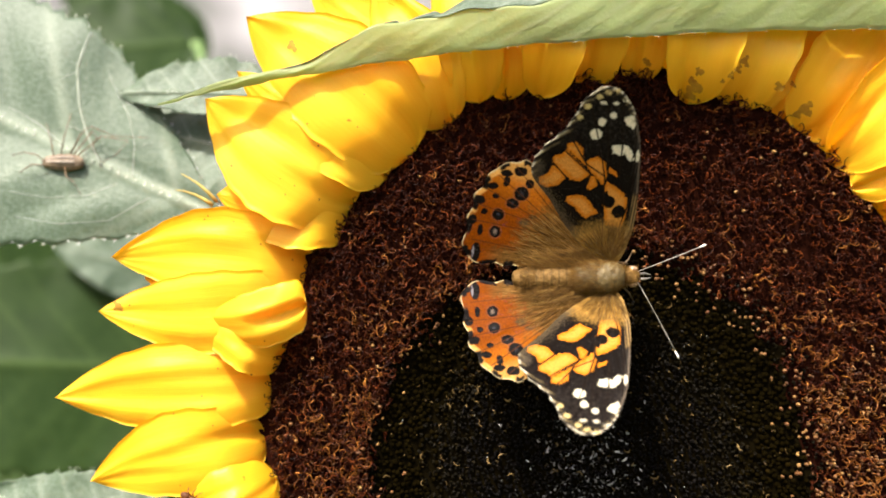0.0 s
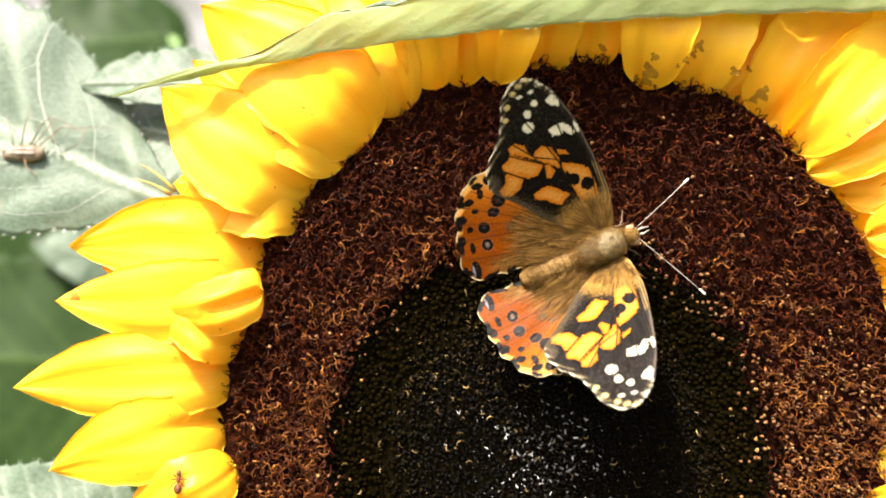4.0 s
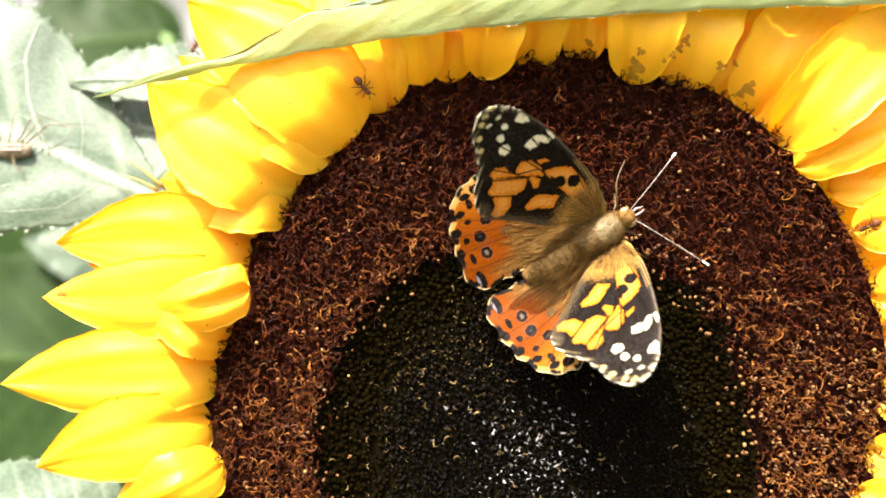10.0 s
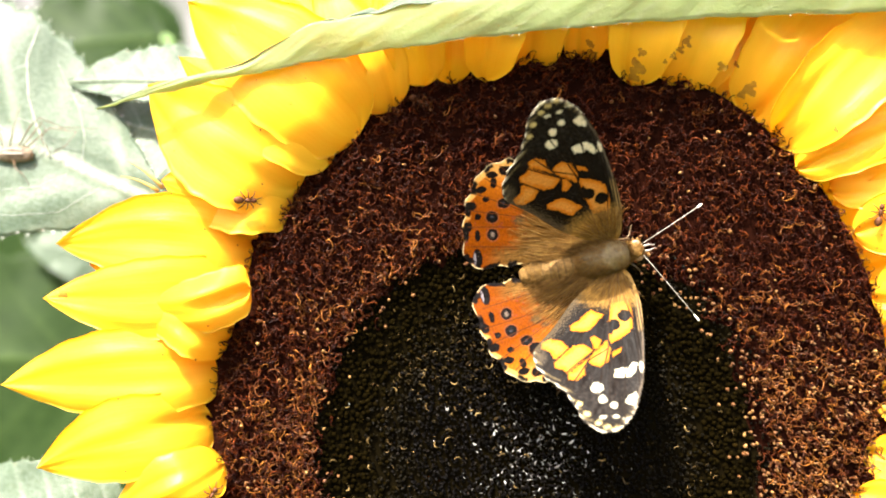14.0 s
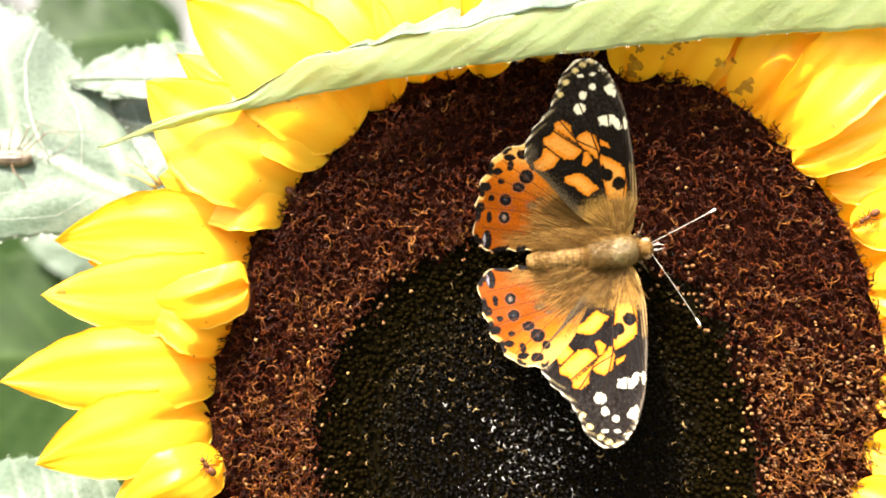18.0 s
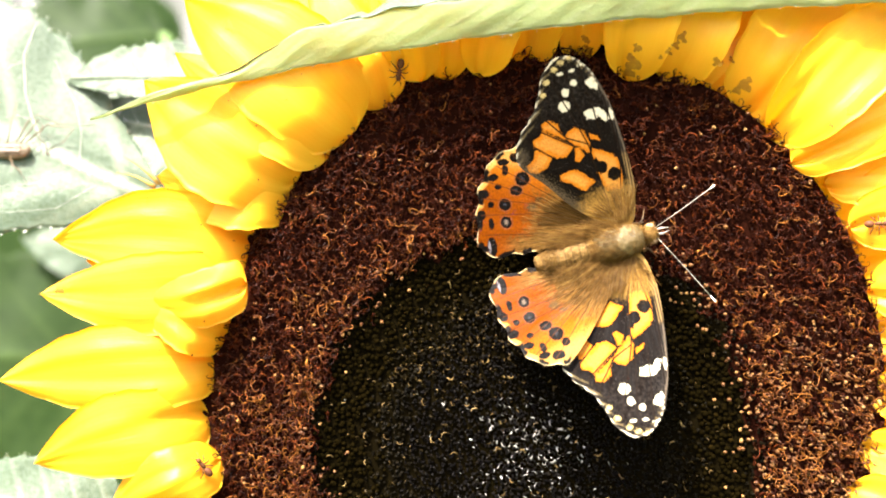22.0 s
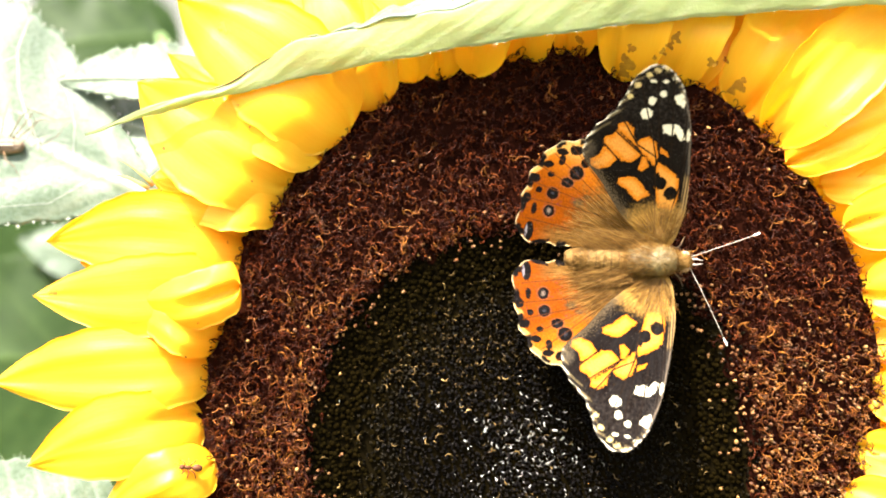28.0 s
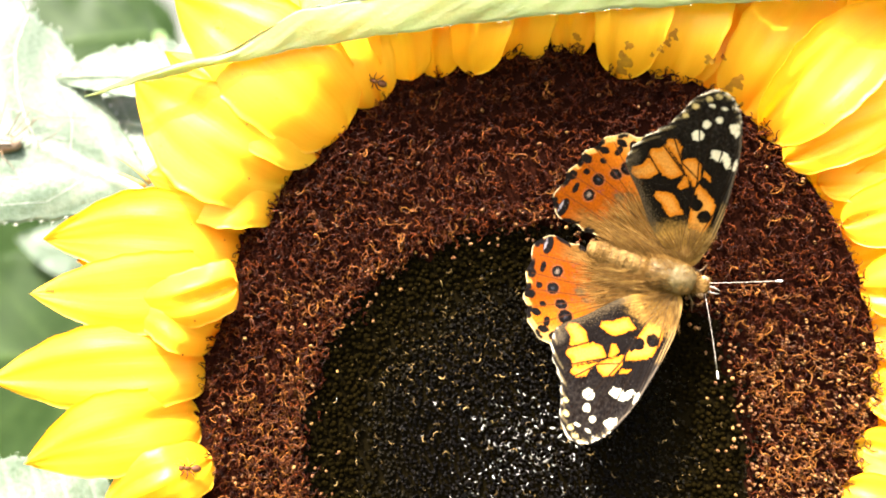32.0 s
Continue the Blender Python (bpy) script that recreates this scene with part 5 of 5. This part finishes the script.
# ---------------------------------------------------------------- what moves
# seconds; the body's place and heading; flap and sweep of the right forewing, left forewing, right hindwing, left hindwing
FLIGHT = [
    (0, 935.0, 456.9, 1.4, 46, -4, 26, 6, 27, -2, 15, 5),
    (0.5, 934.2, 450.8, 2.7, 34, -4, 15, 7, 25, -2, 17, 5),
    (1, 958.0, 432.1, 9.2, 40, -3, 8, 9, 18, -2, 21, 5),
    (1.5, 986.8, 441.3, 12.2, 51, -3, 30, 6, 28, -3, 18, 4),
    (2, 996.3, 440.6, 14.1, 39, -2, 21, 6, 24, -1, 14, 4),
    (2.5, 993.1, 437.3, 17.2, 33, -1, 5, 9, 21, -1, 13, 4),
    (3, 1007.2, 430.3, 18.6, 35, -3, 10, 7, 27, -2, 11, 5),
    (3.5, 1012.6, 437.3, 21.9, 39, -8, 14, 3, 29, -3, 12, 6),
    (5.5, 1026.4, 441.7, 23.4, 61, -11, 57, -10, 26, -7, 23, -1),
    (6, 1022.9, 446.2, 23.6, 27, -7, 33, -6, 21, -3, 9, 2),
    (6.2, 1023.7, 443.4, 23.6, 44, -6, 54, -7, 24, -2, 19, 2),
    (6.5, 1025.0, 439.2, 23.7, 27, -5, 22, 0, 19, -1, 13, 2),
    (7, 1025.6, 439.8, 24.7, 33, -5, 23, -1, 17, 0, 7, 3),
    (7.5, 1022.0, 440.9, 24.1, 50, -10, 39, -7, 21, -3, 9, 1),
    (8, 1024.0, 435.9, 26.8, 45, -12, 34, -8, 23, -3, 9, 3),
    (8.2, 1024.3, 436.3, 27.2, 38, -10, 52, -9, 23, -2, 18, 3),
    (8.5, 1024.7, 436.9, 27.9, 30, -8, 17, -2, 24, -1, 9, 4),
    (8.7, 1025.9, 435.2, 28.2, 40, -8, 44, -6, 24, -1, 18, 4),
    (9, 1027.8, 432.6, 28.7, 38, -9, 18, -3, 20, -2, 8, 5),
    (9.2, 1030.5, 430.3, 30.6, 34, -10, 39, -6, 19, -3, 13, 3),
    (9.5, 1034.5, 426.8, 33.5, 46, -11, 40, -5, 21, -4, 11, 1),
    (10, 1036.8, 427.5, 30.9, 50, -12, 34, -9, 23, -4, 10, 2),
    (10.5, 1039.7, 427.6, 30.9, 51, -9, 33, -6, 24, -4, 10, 2),
    (11, 1038.0, 428.0, 30.6, 50, -9, 34, -5, 23, -4, 8, 2),
    (11.5, 1034.6, 446.4, 23.8, 55, -17, 34, -9, 22, -7, 12, 4),
    (12, 1042.1, 441.6, 27.1, 47, -9, 25, -2, 22, -4, 7, 4),
    (12.2, 1043.2, 442.9, 27.0, 47, -9, 45, -6, 22, -4, 14, 4),
    (12.5, 1044.9, 444.8, 26.9, 46, -8, 23, -4, 21, -4, 7, 3),
    (12.7, 1041.1, 451.8, 22.3, 47, -9, 49, -7, 23, -4, 17, 4),
    (13, 1035.5, 462.4, 15.5, 29, -11, 30, -4, 22, -4, 12, 5),
    (13.5, 1040.4, 458.6, 13.9, 39, -9, 33, -3, 19, -4, 11, 4),
    (14, 1041.3, 459.6, 12.9, 38, -9, 37, -5, 16, -3, 12, 5),
    (14.5, 1051.4, 462.8, 8.2, 36, -6, 41, -3, 16, -3, 12, 5),
    (16.5, 1059.9, 451.5, 6.5, 26, -7, 16, 5, 21, -2, 8, 5),
    (17, 1057.5, 453.0, 6.2, 26, -7, 19, 4, 21, -3, 7, 5),
    (17.5, 1058.4, 454.5, 7.2, 29, -7, 29, 1, 23, -3, 10, 3),
    (17.7, 1058.9, 454.7, 7.0, 43, -6, 44, -2, 26, -3, 17, 4),
    (18, 1059.6, 455.1, 6.8, 20, -5, 18, 1, 22, -2, 10, 5),
    (18.5, 1060.6, 451.5, 8.9, 22, -5, 12, 5, 21, -3, 8, 5),
    (19, 1059.8, 451.4, 9.0, 22, -4, 11, 5, 20, -3, 8, 5),
    (19.5, 1058.1, 451.3, 8.4, 17, -8, 9, 4, 23, -3, 9, 4),
    (20, 1058.3, 451.7, 8.8, 28, -9, 16, 2, 24, -3, 9, 5),
    (20.5, 1058.7, 450.5, 9.6, 22, -8, 14, 2, 24, -2, 12, 5),
    (21, 1073.0, 438.1, 13.2, 20, -5, 15, 3, 23, -1, 7, 4),
    (21.5, 1077.0, 439.6, 14.3, 17, -6, 16, 2, 23, -1, 4, 5),
    (22, 1074.1, 442.0, 14.8, 20, -6, 18, 0, 26, -2, 6, 5),
    (22.5, 1077.0, 446.0, 13.4, 17, -5, 15, 2, 28, -1, 7, 5),
    (23, 1079.6, 452.5, 12.6, 26, -4, 21, 2, 25, -2, 7, 4),
    (23.5, 1079.9, 447.8, 15.0, 20, -5, 25, -1, 24, -2, 7, 4),
    (24, 1085.6, 445.1, 14.6, 20, -6, 23, 0, 25, -2, 8, 4),
    (24.5, 1110.5, 447.0, 8.3, 20, -7, 30, -1, 25, -2, 9, 4),
    (24.7, 1114.7, 465.0, 7.8, 35, -5, 84, -9, 28, -1, 66, 3),
    (25, 1121.1, 491.9, 7.1, 28, -2, 45, -4, 27, 0, 27, 1),
    (25.5, 1119.2, 483.0, 2.4, 22, -5, 42, -5, 23, 0, 8, 5),
    (27.5, 1138.2, 471.6, -2.8, 14, -6, 24, 2, 15, -1, 10, 5),
    (28, 1138.9, 465.4, -2.2, 19, -6, 21, 2, 14, -1, 10, 4),
    (28.5, 1140.0, 464.9, -1.1, 16, -5, 19, 3, 12, -1, 8, 5),
    (29, 1146.1, 475.9, -4.9, 20, -4, 28, 1, 12, -1, 7, 4),
    (29.5, 1141.2, 477.7, -6.9, 16, -4, 21, 3, 16, -1, 6, 5),
    (30, 1150.9, 491.1, -11.2, 13, -4, 25, 3, 13, -1, 8, 6),
    (30.5, 1156.1, 483.6, -15.4, 14, -5, 27, 2, 9, -1, 20, 0),
    (31, 1160.4, 483.5, -18.3, 11, -5, 30, 3, 8, -3, 20, 0),
    (31.5, 1170.4, 491.0, -20.1, 11, -6, 27, 3, 12, -3, 20, 0),
    (32, 1176.5, 489.3, -19.1, 16, -9, 28, -3, 14, -3, 12, 6),
]
# seconds; shift and turn of the hanging leaf
SWAY = [
    (0, 5.7, -4.5, 0.56),
    (0.5, 0.9, -4.6, -0.00),
    (1, 7.4, -5.7, 0.69),
    (1.5, -0.7, 0.3, -0.00),
    (2, -0.4, 2.2, 0.11),
    (2.5, 2.3, 4.5, -0.00),
    (3, -2.9, 5.7, -0.09),
    (3.5, 5.6, 2.6, 0.15),
    (5.5, 0.5, -11.4, 0.33),
    (6, 6.9, -6.7, 0.23),
    (6.5, -4.9, -2.9, -0.03),
    (7, 9.9, -8.1, 0.26),
    (7.5, 2.1, -14.5, 0.35),
    (8, 4.5, -17.0, 0.54),
    (8.5, 1.5, -3.3, 0.11),
    (9, 0.0, 0.0, 0.00),
    (9.5, 4.5, 2.4, -0.02),
    (10, -4.5, 5.2, -0.15),
    (10.5, 3.8, 4.3, -0.26),
    (11, -1.7, 3.0, -0.20),
    (11.5, 1.3, 3.2, -0.12),
    (12, 1.4, 17.1, -0.42),
    (12.5, 0.6, 13.3, -0.54),
    (13, -0.0, 17.3, -0.48),
    (13.5, -1.6, 17.2, -0.37),
    (14, -0.5, 21.3, -0.46),
    (14.5, -0.6, 15.0, -0.56),
    (16.5, -7.9, 8.7, -0.26),
    (17, 2.5, 34.2, -1.17),
    (17.5, -21.0, 147.0, -3.50),
    (18, 0.2, 83.9, -2.11),
    (18.5, -15.9, 13.8, -0.00),
    (19, 7.9, -24.9, -0.00),
    (19.5, -5.3, 37.7, -1.78),
    (20, 12.8, -19.8, 0.91),
    (20.5, 4.9, 9.7, -0.46),
    (21, -9.9, 27.2, -1.34),
    (21.5, 11.0, 2.2, -0.09),
    (22, -8.2, 38.2, -1.86),
    (22.5, -0.0, 5.3, -0.22),
    (23, 5.7, 63.9, -3.02),
    (23.5, -10.3, 70.3, -3.35),
    (24, 5.3, 22.2, -1.02),
    (24.5, -3.1, 29.6, -1.43),
    (25, -3.4, 25.0, -1.16),
    (25.5, 7.5, 2.0, -0.09),
    (27.5, -7.5, 52.8, -2.50),
    (28, -7.8, 56.5, -2.70),
    (28.5, -1.1, 40.1, -1.90),
    (29, 0.2, 51.3, -2.47),
    (29.5, -5.2, 29.8, -1.36),
    (30, 0.6, 39.7, -1.89),
    (30.5, -1.2, 31.4, -1.44),
    (31, 0.6, 25.8, -1.19),
    (31.5, 1.1, 18.5, -0.90),
    (32, 2.6, 9.4, -0.40),
]


# seconds; shift of the pale leaf behind the flower, with the harvestman on it
BACK_SWAY = [
    (0, 0.0, 0.0),
    (3.5, 0.0, 0.0),
    (9, 0.0, 0.0),
    (11.5, 0.1, 0.8),
    (12, -0.1, 3.8),
    (12.5, -0.7, 2.5),
    (13, -1.0, 3.9),
    (13.5, -0.4, 4.8),
    (14, 0.4, 5.6),
    (14.5, 0.9, 6.0),
    (16.5, 0.2, 0.9),
    (17, -0.7, -0.1),
    (17.5, -4.3, 15.8),
    (18, 0.4, 17.5),
    (18.5, -2.4, 6.5),
    (19, 6.0, 0.1),
    (19.5, 3.2, 2.0),
    (20, -2.5, 4.8),
    (20.5, -0.2, 9.4),
    (21, -4.8, 4.6),
    (21.5, 0.9, 4.4),
    (22, 1.0, 6.3),
    (22.5, -0.2, 3.9),
    (23, 2.8, -0.4),
    (23.5, -6.3, 7.9),
    (24, 2.4, 3.9),
    (24.5, -4.0, 1.1),
    (25, 0.4, -1.8),
    (25.5, 0.2, -0.3),
    (27.5, 1.2, -4.6),
    (28, 0.1, -6.2),
    (28.5, -0.2, -1.0),
    (29, 0.7, -0.6),
    (29.5, 0.1, -2.7),
    (30, 3.2, -2.4),
    (30.5, 0.4, -4.9),
    (31, 2.5, -3.9),
    (31.5, -0.5, -1.6),
    (32, 1.0, -5.2),
]


# seconds and places of each ant
ANT_PATHS = [
    [(0, 247, 853), (1, 264, 857), (2, 289, 862), (3, 297, 862), (3.5, 298, 858), (5.5, 296, 823), (6, 298, 830), (6.5, 295, 842), (7, 291, 856), (7.5, 284, 877), (8, 281, 898), (10, 303, 930), (13, 348, 903), (15, 385, 851), (16.5, 376, 829), (17, 370, 830), (18, 369, 832), (19, 367, 833), (20, 367, 835), (22, 366, 835), (24, 360, 834), (27.5, 354, 833), (30, 355, 834), (32, 357, 837)],
    [(0, 588, -59), (6, 641, -14), (8, 604, 20), (9, 602, 42), (9.5, 618, 112), (10, 642, 152), (10.5, 679, 172), (11, 688, 164), (12, 695, 165), (12.5, 694, 168), (13, 718, 178), (13.5, 736, 179), (14, 744, 181), (14.5, 755, 187), (16.5, 765, 131), (17.5, 760, 105), (18.5, 737, 79), (19, 706, 103), (19.5, 713, 117), (20, 714, 125), (20.5, 712, 134), (21, 711, 131), (22, 714, 128), (23, 711, 134), (24, 710, 144), (25, 712, 138), (27.5, 720, 163), (28, 720, 168), (29, 724, 160), (30, 733, 157), (31, 724, 164), (32, 692, 151)],
    [(0, 368, -88), (6, 431, -63), (9, 430, -50), (9.6, 385, 10), (10, 353, 79), (11, 265, 200), (12, 303, 289), (12.5, 331, 322), (13, 368, 343), (13.5, 406, 352), (14, 434, 352), (14.5, 466, 354), (16.5, 510, 344), (17, 512, 343), (19, 545, 364), (24, 576, 385), (32, 584, 398)],
    [(0, 1603, 291), (6, 1640, 355), (8.5, 1580, 379), (10, 1541, 396), (11, 1551, 396), (12, 1553, 395), (12.5, 1554, 393), (13, 1560, 381), (14, 1557, 379), (16.5, 1554, 386), (17, 1549, 386), (19, 1539, 393), (20, 1534, 404), (22, 1560, 406), (24, 1556, 403), (25.5, 1567, 400), (27.5, 1627, 376), (32, 1702, 352)],
]


def ant_rows(path):
    """Set an ant on the flower along its path, its head to the way it goes."""
    rows, turn = [], None
    for i, (t, x, y) in enumerate(path):
        a, b = path[max(i - 1, 0)], path[min(i + 1, len(path) - 1)]
        gx, gy = b[1] - a[1], a[2] - b[2]
        if math.hypot(gx, gy) > 9 or turn is None:
            want = math.degrees(math.atan2(gy, gx))
            if turn is not None:
                step = (want - turn + 180) % 360 - 180
                want = turn + max(-80, min(80, step))
            turn = want
        p, n = surface.point(x, y)
        n = (n + Vector((0, -0.6, 0))).normalized()
        rows.append((t, Matrix.Translation(p + n * 1.5 * U) @ n.to_track_quat("Z", "Y").to_matrix().to_4x4() @ Matrix.Rotation(radians(turn), 4, "Z")))
    return rows


def motions():
    for ant, path in zip(ants, ANT_PATHS):
        walk(ant, ant_rows(path))
    walk(butterfly, [(r[0], Matrix.Translation(at(r[1], r[2], -45)) @ pose(0, 0, 0, 90, 0, 0) @ pose(0, 0, 0, 0, 0, r[3])) for r in FLIGHT])
    for k, (which, side) in enumerate((("fore", "right"), ("fore", "left"), ("hind", "right"), ("hind", "left"))):
        s = 1 if side == "left" else -1
        hx, hy = HINGE_FORE if which == "fore" else HINGE_HIND
        hz = 5 if which == "fore" else 1
        walk(wings[which, side], [(r[0], Matrix.Translation((hx * U, s * hy * U, hz * U)) @ Matrix.Rotation(s * radians(r[4 + 2 * k]), 4, "X")
                                   @ Matrix.Rotation(-s * radians(r[5 + 2 * k]), 4, "Z")) for r in FLIGHT])
    walk(wings["foreleg"], [(t, Matrix.Translation((74 * U, 22 * U, -6 * U)) @ Matrix.Rotation(radians(a), 4, "Z"))
                            for t, a in ((0, 110), (5.2, 110), (5.7, 60), (6.2, 0), (9, 4), (12, 0), (12.4, 60), (12.9, 110), (32, 110))])
    for thing in (back_leaf, harvestman):
        rest = thing.matrix_basis.copy()
        walk(thing, [(t, Matrix.Translation((1.1 * dx * U, 0, -1.1 * dy * U)) @ rest) for t, dx, dy in BACK_SWAY])
    home = front_leaf.matrix_basis.copy()
    mid = behind(527, 35, -85)
    walk(front_leaf, [(t, Matrix.Translation(mid + Vector((dx * U, 0, -dy * U))) @ Matrix.Rotation(radians(a), 4, "Y") @ Matrix.Translation(-mid) @ home) for t, dx, dy, a in SWAY])


motions()
